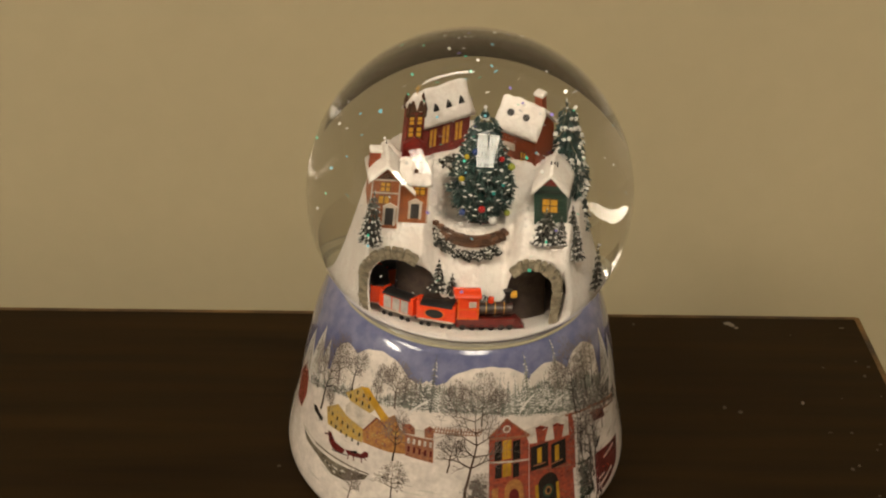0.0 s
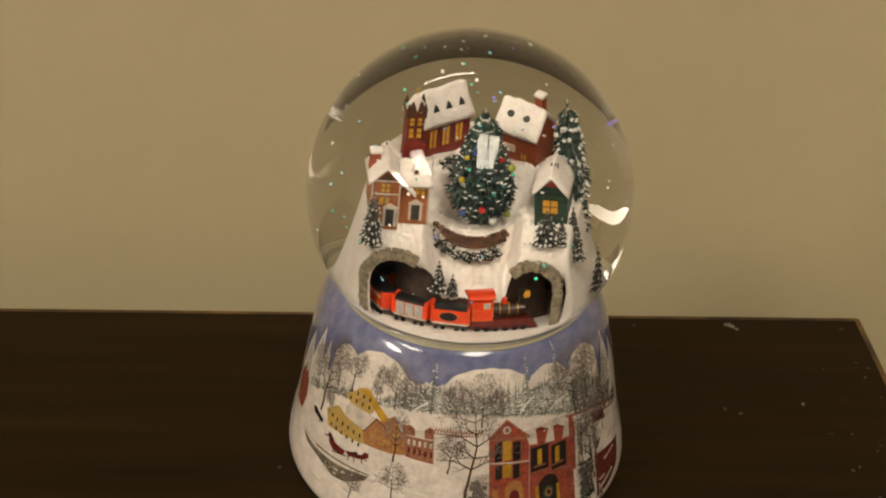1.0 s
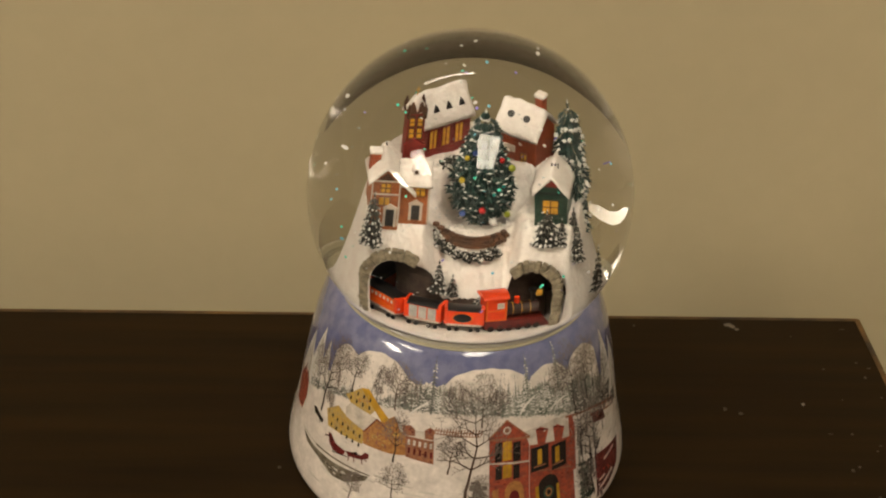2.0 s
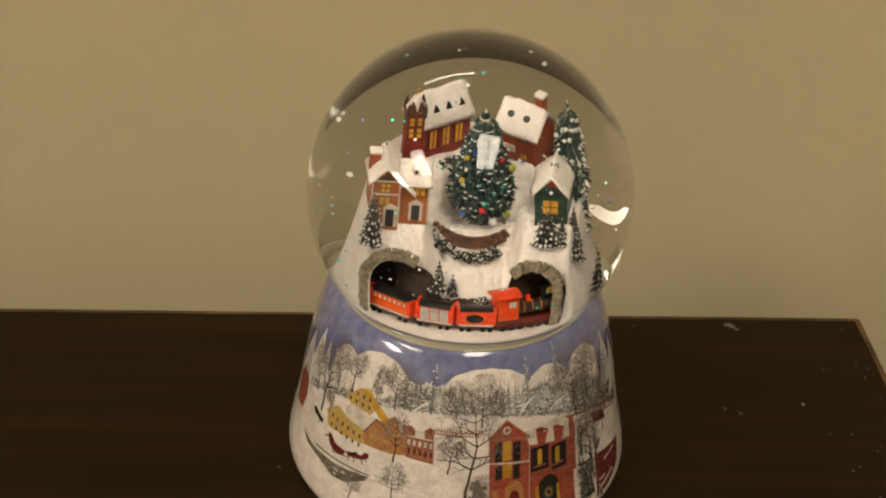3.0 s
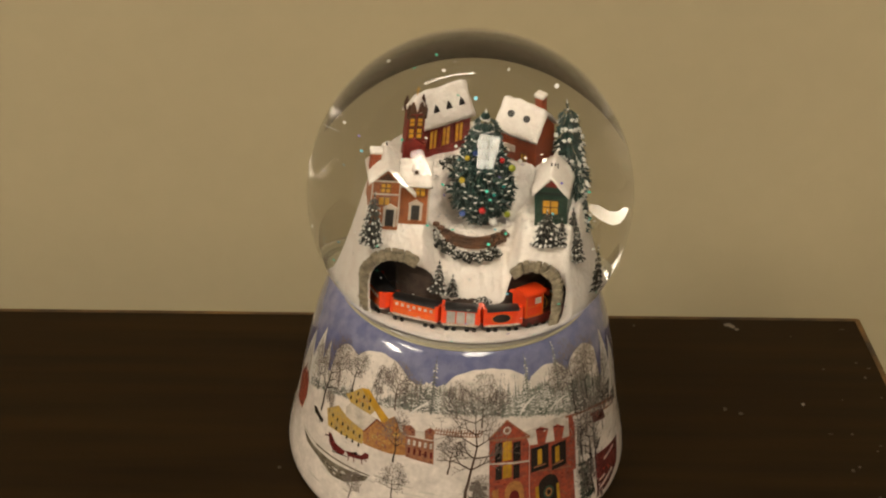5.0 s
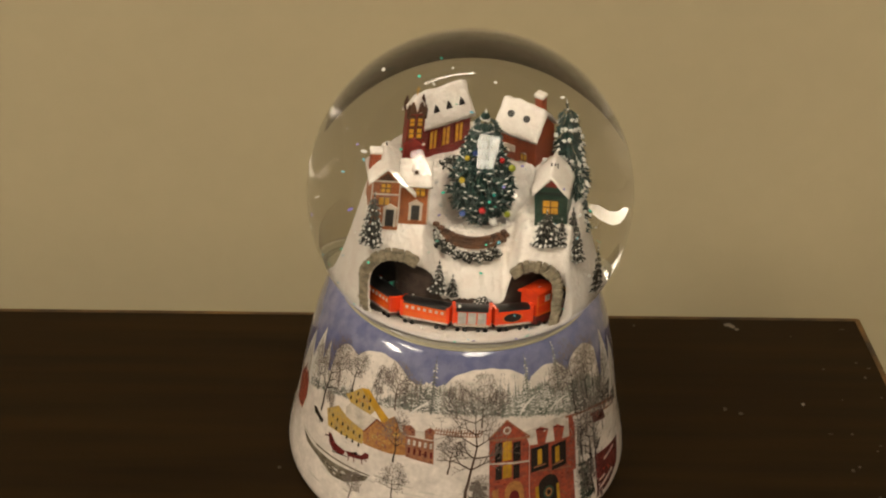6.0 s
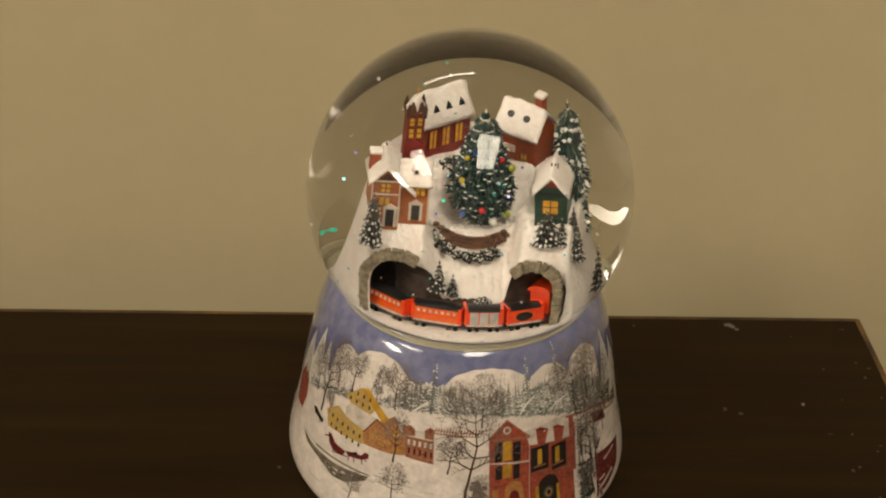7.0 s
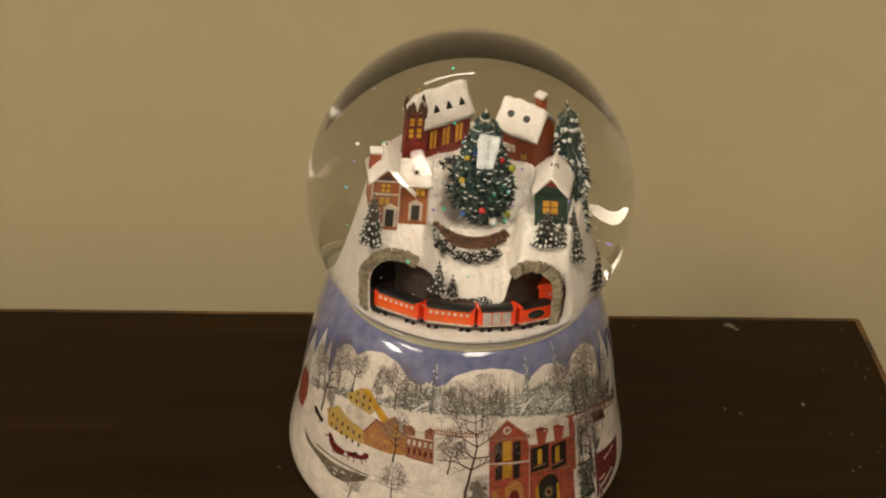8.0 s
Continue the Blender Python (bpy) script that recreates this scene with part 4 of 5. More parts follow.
while len(flakes) < 150:
    x, y, z = -46 + 90 * rnd.random() ** 1.3, rnd.uniform(-40, 30), 46 - 58 * rnd.random() ** 1.5
    if math.sqrt(x * x + y * y + z * z) > 46 or z < hill_height(x, y) + 3:
        continue
    if fm is None:
        bm = bmesh.new()
        bmesh.ops.create_cone(bm, cap_ends=True, segments=6, radius1=0.43, radius2=0.43, depth=0.06)
        bmesh.ops.scale(bm, vec=(MM, MM, MM), verts=bm.verts)
        fo = link("glitter_flake", bm, FOIL)
        fm = fo.data
        big = fm.copy()
        for v in big.vertices:
            v.co *= 1.3
    else:
        fo = new("glitter_flake", big if len(flakes) % 4 == 0 else fm)
    tagged(fo, "tiny shiny glitter flake in the water", "glitter", "drifting glitter")
    flakes.append((fo, x, y, z, rnd.uniform(2.0, 9.0), rnd.uniform(-8, 8), rnd.uniform(0, 360)))

bm = bmesh.new()
count = 0
while count < 160:
    x, y = rnd.uniform(-28, 30), rnd.uniform(-19, 4)
    z = hill_height(x, y)
    if z < -20:
        continue
    m4 = Matrix.Translation((x, y, z + 0.15)) @ Euler((rnd.uniform(-1.2, 0.5), rnd.uniform(-0.8, 0.8), rnd.uniform(0, 6))).to_matrix().to_4x4()
    r = rnd.uniform(0.12, 0.34)
    bmesh.ops.create_cone(bm, cap_ends=True, segments=6, radius1=r, radius2=r, depth=0.06, matrix=m4)
    count += 1
tagged(piece("fallen_glitter", bm, FOIL, globe, "fallen glitter lying on the snow"), kind="stuff").location = (0, 0, ZC)

# ---- painted village on the base ----
PAINT_MATS = {}


def decal_mat(name, colour, vary=0.35, second=None, size=0.004):
    if name not in PAINT_MATS:
        PAINT_MATS[name] = paint(name, colour, 0.16, vary, size, 0.03, 5, coat=0.5, second=second, depth=0.0002)
    return PAINT_MATS[name]


BLUE = decal_mat("sky_blue_glaze", (0.12, 0.13, 0.245), 0.25, (0.175, 0.18, 0.295))
GREYWOOD = decal_mat("grey_wood_glaze", (0.22, 0.205, 0.175), 0.5, (0.40, 0.38, 0.33))
GREENWOOD = decal_mat("grey_green_glaze", (0.16, 0.175, 0.14), 0.5, (0.36, 0.355, 0.30))
PINEWOOD = decal_mat("green_pine_glaze", (0.14, 0.165, 0.13), 0.6, (0.33, 0.335, 0.285), 0.002)
TWIG = decal_mat("brown_twig_glaze", (0.115, 0.072, 0.052))
YELLOW = decal_mat("yellow_house_glaze", (0.66, 0.42, 0.10), 0.6, (0.50, 0.36, 0.15), 0.0016)
OCHRE = decal_mat("ochre_house_glaze", (0.55, 0.26, 0.08), 0.6, (0.40, 0.17, 0.06), 0.0016)
RUST = decal_mat("rust_house_glaze", (0.44, 0.19, 0.10), 0.6, (0.30, 0.13, 0.08), 0.0016)
REDH = decal_mat("red_house_glaze", (0.46, 0.095, 0.05), 0.6, (0.27, 0.075, 0.05), 0.0016)
MAROON = decal_mat("maroon_glaze", (0.16, 0.025, 0.022))
BLACKISH = decal_mat("dark_glaze", (0.035, 0.025, 0.02))
PALE = decal_mat("pale_line_glaze", (0.70, 0.61, 0.52))
WINY = decal_mat("window_yellow_glaze", (0.60, 0.33, 0.03))
GREYSNOW = decal_mat("shaded_snow_glaze", (0.50, 0.45, 0.38), 0.3, (0.64, 0.58, 0.50))
CREEK = decal_mat("creek_glaze", (0.11, 0.085, 0.055), 0.5, (0.27, 0.23, 0.17))
GREENISH = decal_mat("dark_green_glaze", (0.045, 0.075, 0.05))
DRIFT = decal_mat("pale_drift_glaze", (0.66, 0.60, 0.52), 0.2, (0.60, 0.55, 0.48))
FROST = decal_mat("frost_glaze", (0.80, 0.74, 0.68), 0.2)
DIMWOOD = decal_mat("dark_wood_glaze", (0.105, 0.105, 0.09), 0.5, (0.20, 0.195, 0.17), 0.002)
BARK = decal_mat("dark_bark_glaze", (0.055, 0.034, 0.026))
DIMTWIG = decal_mat("grey_twig_glaze", (0.17, 0.135, 0.11))
TWIG_PALE = decal_mat("pale_twig_glaze", (0.215, 0.17, 0.145))
DMATS = [DRIFT, FROST, DIMWOOD, BARK, DIMTWIG, TWIG_PALE, BLUE, GREYWOOD, GREENWOOD, TWIG, YELLOW, OCHRE, RUST, REDH, MAROON, BLACKISH, PALE, WINY, GREYSNOW, CREEK, GREENISH, PINEWOOD]
KEY = {m.name: i for i, m in enumerate(DMATS)}


SKY_TOP = SIDE_V[-1] - 0.35


def on_base(u, v, lift):
    """A point at u degrees round the base and v millimetres up it, lifted off the glaze."""
    v = max(v, 2.0)
    r, z = float(np.interp(v, SIDE_V, SIDE_R)), float(np.interp(v, SIDE_V, SIDE_Z))
    dr = float(np.interp(v + 0.2, SIDE_V, SIDE_R) - np.interp(v - 0.2, SIDE_V, SIDE_R))
    dz = float(np.interp(v + 0.2, SIDE_V, SIDE_Z) - np.interp(v - 0.2, SIDE_V, SIDE_Z))
    q = math.hypot(dr, dz)
    r, z = r + lift * dz / q, z - lift * dr / q
    a = math.radians(u)
    return Vector((r * math.sin(a) * MM, -r * math.cos(a) * MM, z * MM))


def decal(name, polys, label=""):
    """Flat painted shapes on the base. polys: (outline in degrees round the base and millimetres up it, material, layer)."""
    verts, faces, mats = [], [], []
    for outline, mat, layer in polys:
        bm = bmesh.new()
        bm.faces.new([bm.verts.new((u, v, 0)) for u, v in outline])
        us, vs = [p[0] for p in outline], [p[1] for p in outline]
        if max(us) - min(us) > 4 or max(vs) - min(vs) > 4:
            bmesh.ops.triangulate(bm, faces=bm.faces[:])
        for k in range(math.ceil(min(us) / 3), math.floor(max(us) / 3) + 1):
            bmesh.ops.bisect_plane(bm, geom=bm.verts[:] + bm.edges[:] + bm.faces[:], plane_co=(3 * k, 0, 0), plane_no=(1, 0, 0))
        for z in SIDE_V:
            if min(vs) < z < max(vs):
                bmesh.ops.bisect_plane(bm, geom=bm.verts[:] + bm.edges[:] + bm.faces[:], plane_co=(0, z, 0), plane_no=(0, 1, 0))
        bm.verts.index_update()
        off = len(verts)
        verts += [on_base(v.co.x, v.co.y, 0.04 + 0.03 * layer) for v in bm.verts]
        for f in bm.faces:
            ids = [off + v.index for v in f.verts]
            faces.append(ids if f.normal.z > 0 else ids[::-1])
            mats.append(KEY[mat.name])
        bm.free()
    seen, place = {}, []
    for v in verts:
        place.append(seen.setdefault((round(v.x, 6), round(v.y, 6), round(v.z, 6)), len(seen)))
    firsts = [None] * len(seen)
    for v, k in zip(verts, place):
        firsts[k] = v
    joined = []
    for f, i in zip(faces, mats):
        q = list(dict.fromkeys(place[k] for k in f))
        if len(q) > 2:
            joined.append((q, i))
    faces, mats = [f for f, i in joined], [i for f, i in joined]
    me = bpy.data.meshes.new(name)
    me.from_pydata(firsts, [], faces)
    used = sorted(set(mats))
    for i in used:
        me.materials.append(DMATS[i])
    for f, i in zip(me.polygons, mats):
        f.material_index = used.index(i)
        f.use_smooth = True
    ob = new(name, me)
    ob.parent = base
    if label:
        tagged(ob, label)
    return ob


def sky_edge(u):
    """Height at which the painted snowy hills meet the sky."""
    top = 57.0 - 0.0034 * u * u + 0.5 * math.sin(u * 0.9) + 0.3 * math.sin(u * 2.3)
    for c, w, low, high in ((-48.0, 8.0, 50.0, 58.4), (-32.0, 13.5, 52.5, 61.4), (10.0, 15.5, 56.5, 62.0), (34.5, 9.5, 53.5, 60.0), (53.0, 10.0, 52.0, 60.2)):
        d = abs(u - c) / w
        if d < 1:
            top = max(top, low + (high - low) * (1 - d ** 2.0) ** 0.5 + 0.12 * math.sin(u * 0.9 + c))
    return top


def floor_line(u):
    """Height of the meadow's far edge, at the foot of the painted woods."""
    return 48.6 - 0.0030 * u * u - 0.03 * max(0.0, u)


polys = []
for i in range(-84, 84):
    u0, u1 = float(i), i + 1.0
    polys.append(([(u0, sky_edge(u0)), (u1, sky_edge(u1)), (u1, SKY_TOP), (u0, SKY_TOP)], BLUE, 0))
for i in range(84, 276, 4):
    polys.append(([(i, 50.0), (i + 4, 50.0), (i + 4, SKY_TOP), (i, SKY_TOP)], BLUE, 0))
decal("painted_sky", polys, "violet-blue painted winter sky")

rnd = random.Random(5)


def stroke(u0, v0, u1, v1, w0, w1, mat, layer):
    du, dv = (u1 - u0) * 0.9, v1 - v0
    q = math.hypot(du, dv) or 1
    nu, nv = -dv / q / 0.9, du / q
    return ([(u0 - nu * w0, v0 - nv * w0), (u1 - nu * w1, v1 - nv * w1), (u1 + nu * w1, v1 + nv * w1), (u0 + nu * w0, v0 + nv * w0)], mat, layer)


def spruce(u, v, h, w, mat, layer, snow=0.0):
    """A ragged painted spruce: a thin stem and drooping boughs, some with snow."""
    out = [stroke(u, v - 0.6, u, v + h, 0.16, 0.06, mat, layer)]
    tiers = max(4, int(h * 1.1))
    for k in range(tiers):
        q = k / tiers
        y = v + h * (0.04 + 0.93 * q)
        reach = w * (1 - q) ** 0.85 + 0.15
        for s in (-1, 1):
            r = reach * rnd.uniform(0.7, 1.15)
            d = h / tiers * rnd.uniform(0.5, 1.0)
            out.append(([(u - s * 0.1, y + d * 0.9), (u + s * r, y - d * 0.55), (u + s * r * 0.45, y - d * 0.2), (u, y - d * 0.15)], mat, layer))
            if rnd.random() < snow:
                out.append(stroke(u + s * r * 0.3, y + d * 0.35, u + s * r * 0.9, y - d * 0.3, 0.1, 0.16, FROST, layer + 0.25))
    return out


# far woods and the brush at the foot of each hill
polys = []
for i in range(900):
    u = rnd.uniform(-72, 76)
    low, high = floor_line(u), sky_edge(u)
    q = rnd.random() ** 1.9
    v = low + (high - low - 1.2) * q
    hh = rnd.uniform(0.5, 1.9) * (1.15 - 0.6 * q)
    polys.append(([(u - 0.16, v), (u + 0.16, v), (u + rnd.uniform(-0.4, 0.4), v + hh)], rnd.choice((GREYWOOD, GREYSNOW, GREYWOOD, TWIG_PALE)), 0.7 + 0.02 * (i % 9)))
u = -76.0
while u < 78.0:
    w = rnd.uniform(0.7, 1.5)
    rise = 3.6 + 2.4 * (0.5 + noise.noise((u * 0.11, 0.0, 2.0))) + rnd.uniform(-0.8, 1.0) + 4.2 * sm((u - 14) / 10) + 3.0 * sm((u + 21) / 4) * sm((-3 - u) / 4) - 2.6 * sm((-22 - u) / 8) + 3.0 * sm((u - 42) / 6)
    low = floor_line(u)
    polys.append(([(u, low), (u + w, low), (u + w * 0.85, low + max(0.8, rise - 1.0)), (u + w * 0.5, low + max(1.2, rise)), (u + w * 0.15, low + max(0.8, rise - 0.9))], rnd.choice((GREENWOOD, GREENWOOD, GREYWOOD) if 15 < u < 44 else (GREYWOOD, GREYWOOD, DIMWOOD, GREENWOOD)), 0.9))
    u += w * 0.8
u = -76.0
while u < 78.0:
    rise = 4.2 + 2.0 * noise.noise((u * 0.13, 0.0, 2.0)) + 2.5 * sm((u - 14) / 10) + 2.5 * sm((u + 21) / 5) * sm((-4 - u) / 5) - 2.2 * sm((-22 - u) / 8)
    hgt = max(1.5, rise + rnd.uniform(-1.4, 1.8))
    green = (15 < u < 46) or rnd.random() < 0.2
    polys += spruce(u, floor_line(u) + rnd.uniform(-0.5, 0.7), hgt, rnd.uniform(1.1, 2.1), rnd.choice((GREENWOOD, GREENWOOD, PINEWOOD)) if green else rnd.choice((GREYWOOD, GREYWOOD, DIMWOOD)), 1.2 + rnd.random(), 0.3)
    u += rnd.uniform(0.5, 1.0)
for k in range(44):
    u = rnd.uniform(17, 45)
    polys += spruce(u, floor_line(u) + rnd.uniform(0.5, 3.5), rnd.uniform(5, 9.5), rnd.uniform(1.6, 2.8), rnd.choice((GREENWOOD, PINEWOOD, GREENWOOD)), 2.2 + 0.05 * (k % 7), 0.5)
for k in range(30):
    u = rnd.uniform(-21, -1)
    polys += spruce(u, floor_line(u) + rnd.uniform(0.0, 1.5), rnd.uniform(5, 8.5), rnd.uniform(1.4, 2.2), rnd.choice((DIMWOOD, GREYWOOD, PINEWOOD)), 2.2 + 0.05 * (k % 7), 0.35)
for k in range(20):
    u = rnd.uniform(43, 60)
    polys += spruce(u, floor_line(u) + rnd.uniform(0.0, 5.0), rnd.uniform(5, 10), rnd.uniform(1.2, 2.2), rnd.choice((DIMWOOD, GREYWOOD)), 2.2 + 0.05 * (k % 7), 0.25)
tagged(decal("painted_forest", polys, "grey-green painted woods below the sky"), kind="stuff")

for c, v, h, w, mat in ((-10.2, 48.0, 16.6, 3.4, DIMWOOD), (25.2, 47.0, 17.6, 3.3, GREENWOOD), (38.6, 50.0, 16.4, 2.4, GREENWOOD), (14.6, 49.5, 9.5, 2.2, GREYWOOD), (4.0, 50.0, 8.0, 2.0, GREYWOOD), (-14.8, 48.5, 9.5, 2.6, DIMWOOD), (-6.0, 48.5, 9.0, 2.4, GREYWOOD)):
    decal("painted_spruce", spruce(c, v, h, w, mat, 3.0, 0.5), "tall painted spruce dusted with snow")

# frosted pines at both ends of the view
for c, v, h, w in ((-66.0, 39.0, 17.5, 8.0), (-75.0, 34.0, 17.0, 9.0), (-60.0, 43.0, 12.0, 4.0), (69.0, 40.0, 19.0, 7.5), (77.0, 34.0, 19.0, 8.0)):
    p = spruce(c, v, h, w, GREYSNOW, 2.9) + [([(c - w * 0.8, v), (c + w * 0.8, v), (c + w * 0.35, v + h * 0.6), (c + 0.2, v + h), (c - w * 0.4, v + h * 0.55)], FROST, 2.8)]
    p += [stroke(c + rnd.uniform(-1, 1) * w * 0.5, v + h * rnd.uniform(0.0, 0.55), c + rnd.uniform(-0.3, 0.3), v + h * rnd.uniform(0.6, 0.95), 0.25, 0.15, rnd.choice((FROST, FROST, GREYSNOW, GREYWOOD)), 3.2) for k in range(40)]
    decal("painted_pine", p, "frosted white painted pine")

# soft grey drifts on the meadow
polys = []
for i in range(90):
    u = rnd.uniform(-66, 66)
    v = rnd.uniform(4, floor_line(u) - 1.0)
    w, hh = rnd.uniform(1.0, 5.0), rnd.uniform(0.12, 0.5)
    polys.append(([(u + w * rnd.uniform(0.7, 1.1) * math.cos(a), v + hh * rnd.uniform(0.6, 1.1) * math.sin(a)) for a in np.arange(0, 6.2, 0.57)], rnd.choice((DRIFT, DRIFT, GREYSNOW)), 0.5 + 0.012 * (i % 30)))
for i in range(60):
    u = rnd.uniform(-60, 60)
    v = rnd.uniform(floor_line(u) + 3, sky_edge(u) - 1)
    w, hh = rnd.uniform(1.0, 3.5), rnd.uniform(0.3, 0.9)
    polys.append(([(u + w * rnd.uniform(0.7, 1.1) * math.cos(a), v + hh * rnd.uniform(0.6, 1.1) * math.sin(a)) for a in np.arange(0, 6.2, 0.57)], DRIFT, 0.5 + 0.012 * (i % 30)))
tagged(decal("painted_snow_shade", polys, "soft grey drifts in the painted snow"), kind="stuff")


def bare_tree(u, v, h, spread, seed, lean=0.0, wood=None, layer=4.0):
    """A painted leafless tree: a wavering trunk, limbs that curl upwards and fine twigs."""
    rnd = random.Random(seed)
    out = []
    wood = wood or TWIG
    thick = h * 0.013 + 0.10

    def limb(x, y, a, length, w, level):
        x1, y1 = x + length * math.sin(a) / 0.9, y + length * math.cos(a)
        if y1 > 66.5 or length < 0.22:
            return
        out.append(stroke(x, y, x1, y1, w, w * 0.75, wood if level < 2 else (DIMTWIG if level < 3 else TWIG_PALE), layer + level * 0.1))
        if level >= 5:
            return
        for s in (-1, 1):
            limb(x1, y1, a * 0.82 + s * rnd.uniform(0.2, 0.75), length * rnd.uniform(0.62, 0.85), max(w * 0.66, 0.06), level + 1)
        if level < 3:
            q = rnd.uniform(0.3, 0.8)
            limb(x + (x1 - x) * q, y + (y1 - y) * q, a + rnd.choice((-1, 1)) * rnd.uniform(0.7, 1.1), length * rnd.uniform(0.45, 0.65), max(w * 0.5, 0.06), level + 2)

    x, y, a = u, v, lean
    for k in range(7):
        q = k / 7
        step = h * 0.125
        x1, y1 = x + step * math.sin(a) / 0.9, y + step * math.cos(a)
        out.append(stroke(x, y, x1, y1, thick * (1 - 0.8 * q), thick * (1 - 0.8 * (q + 0.14)), wood, layer))
        if k > 1:
            for s in (-1, 1):
                limb(x1, y1, a + s * rnd.uniform(0.75, 1.25) * (0.5 + 0.6 * spread), h * 0.15 * (1.25 - 0.7 * q) * rnd.uniform(0.55, 1.4) * (0.6 + 0.45 * spread), thick * 0.62 * (1 - 0.6 * q), 1)
        x, y = x1, y1
        a = lean + rnd.uniform(-0.22, 0.22)
    limb(x, y, a, h * 0.12, thick * 0.25, 2)
    return decal("painted_tree", out, "bare brown painted tree")



for i, (u, v, h, spread, lean, wood) in enumerate((
        (-57.0, 31.0, 24.0, 0.55, 0.15, BARK), (-42.5, 46.5, 11.0, 0.8, 0.05, BARK), (-23.5, 46.0, 13.0, 0.8, 0.0, TWIG), (-22.0, 28.5, 15.5, 0.55, 0.0, BARK),
        (3.2, 18.0, 32.0, 0.95, 0.0, TWIG), (8.0, 44.0, 15.0, 0.95, 0.0, DIMTWIG), (-36.5, 9.0, 10.0, 0.8, 0.0, TWIG), (-21.2, 15.0, 11.5, 1.0, 0.0, DIMTWIG),
        (46.0, 40.0, 21.0, 0.7, -0.05, BARK), (53.0, 42.0, 18.0, 0.8, 0.0, BARK), (40.0, 46.0, 12.0, 0.8, 0.0, DIMTWIG), (57.0, 45.0, 14.0, 0.8, 0.1, BARK),
        # low bark trees at the right are added to darken the base's shaded side
        (52.0, 8.0, 27.0, 0.6, 0.0, BARK), (48.0, 24.0, 20.0, 0.7, 0.0, BARK), (56.0, 20.0, 20.0, 0.8, 0.0, BARK), (50.0, 4.0, 16.0, 0.7, 0.0, BARK), (62.0, 26.0, 16.0, 0.8, 0.0, BARK), (-50.0, 44.0, 14.0, 0.8, 0.0, DIMTWIG), (-62.0, 36.0, 15.0, 0.6, 0.0, TWIG), (-30.0, 50.0, 7.0, 0.9, 0.0, DIMTWIG),
        (-17.5, 47.0, 9.0, 0.9, 0.0, DIMTWIG), (-1.0, 47.0, 10.0, 0.9, 0.0, DIMTWIG), (14.0, 47.5, 8.0, 0.9, 0.0, DIMTWIG), (65.0, 32.0, 18.0, 0.7, 0.0, BARK),
        (7.5, 13.0, 13.0, 0.6, 0.0, DIMTWIG), (-3.0, 28.0, 12.0, 0.9, 0.1, TWIG), (-52.0, 33.0, 7.0, 0.9, 0.0, TWIG), (-31.0, 46.5, 6.0, 0.8, 0.0, DIMTWIG))):
    bare_tree(u, v, h, spread, 100 + i, lean, wood)


def dots(ua, va, ub, vb, count, rise, rows, mat=None, w=0.35, h=0.65, layer=3.9):
    """Rows of small painted windows along a line."""
    out = []
    for r in range(rows):
        for c in range(count):
            u = ua + (ub - ua) * c / max(count - 1, 1)
            v = va + (vb - va) * c / max(count - 1, 1) + rise * r
            out.append(([(u - w, v - h), (u + w, v - h), (u + w, v + h), (u - w, v + h)], mat or BLACKISH, layer))
    return out


def speckle(outline, mats, count, seed, layer=3.6, size=0.45):
    """Brush marks in other tones inside an outline, as a hand-painted front has."""
    rnd = random.Random(seed)
    us, vs = [p[0] for p in outline], [p[1] for p in outline]
    cu, cv = sum(us) / len(us), sum(vs) / len(vs)
    out = []
    for k in range(count):
        a, b2 = rnd.choice(outline), rnd.random() * 0.85
        c, d = rnd.choice(outline), rnd.random()
        u, v = (a[0] * d + c[0] * (1 - d)) * b2 + cu * (1 - b2), (a[1] * d + c[1] * (1 - d)) * b2 + cv * (1 - b2)
        s = size * rnd.uniform(0.4, 1.2)
        out.append(([(u - s, v - 0.3 * s), (u + s, v - 0.4 * s), (u + 0.8 * s, v + 0.35 * s), (u - 0.9 * s, v + 0.4 * s)], rnd.choice(mats), layer + 0.01 * (k % 9)))
    return out


def front(outline, mat, others, count, seed, layer=3.0):
    return [(outline, mat, layer)] + speckle(outline, others, count, seed, layer + 0.4)


p = front([(-53.5, 33.9), (-47.6, 38.1), (-43.2, 36.7), (-34.3, 35.1), (-34.3, 30.4), (-45.4, 29.2), (-51.5, 28.7)], YELLOW, (OCHRE, YELLOW, WINY), 40, 1)
p += [([(-43.9, 39.4), (-41.9, 41.9), (-32.7, 41.4), (-29.8, 41.0), (-34.3, 35.1), (-43.5, 36.5)], PALE, 3.2)]
p += dots(*(-49.7, 33.3), *(-35.9, 32.6), 6, -3.2, 2)
decal("painted_house", p, "yellow painted house with a snowy roof")
p = front([(-45.0, 43.5), (-38.4, 48.3), (-34.9, 47.2), (-30.3, 44.2), (-32.7, 41.4), (-41.8, 41.6)], YELLOW, (OCHRE, WINY), 30, 2)
p += [([(-38.5, 48.5), (-34.9, 49.3), (-29.6, 45.6), (-24.4, 41.9), (-27.8, 40.5), (-31.2, 43.5)], WINY, 3.3)]
p += dots(*(-42.3, 43.4), *(-33.6, 43.4), 4, 2.6, 2)
decal("painted_house", p, "yellow painted house with a bright roof edge")
p = front([(-34.7, 34.7), (-29.8, 41.0), (-24.3, 38.1), (-23.4, 31.1), (-34.1, 30.7)], OCHRE, (RUST, YELLOW), 40, 3, 3.2)
p += [stroke(*(-34.7, 34.7), *(-29.8, 41.0), 0.2, 0.2, MAROON, 3.9), stroke(*(-29.8, 41.0), *(-24.3, 38.1), 0.2, 0.2, MAROON, 3.9)]
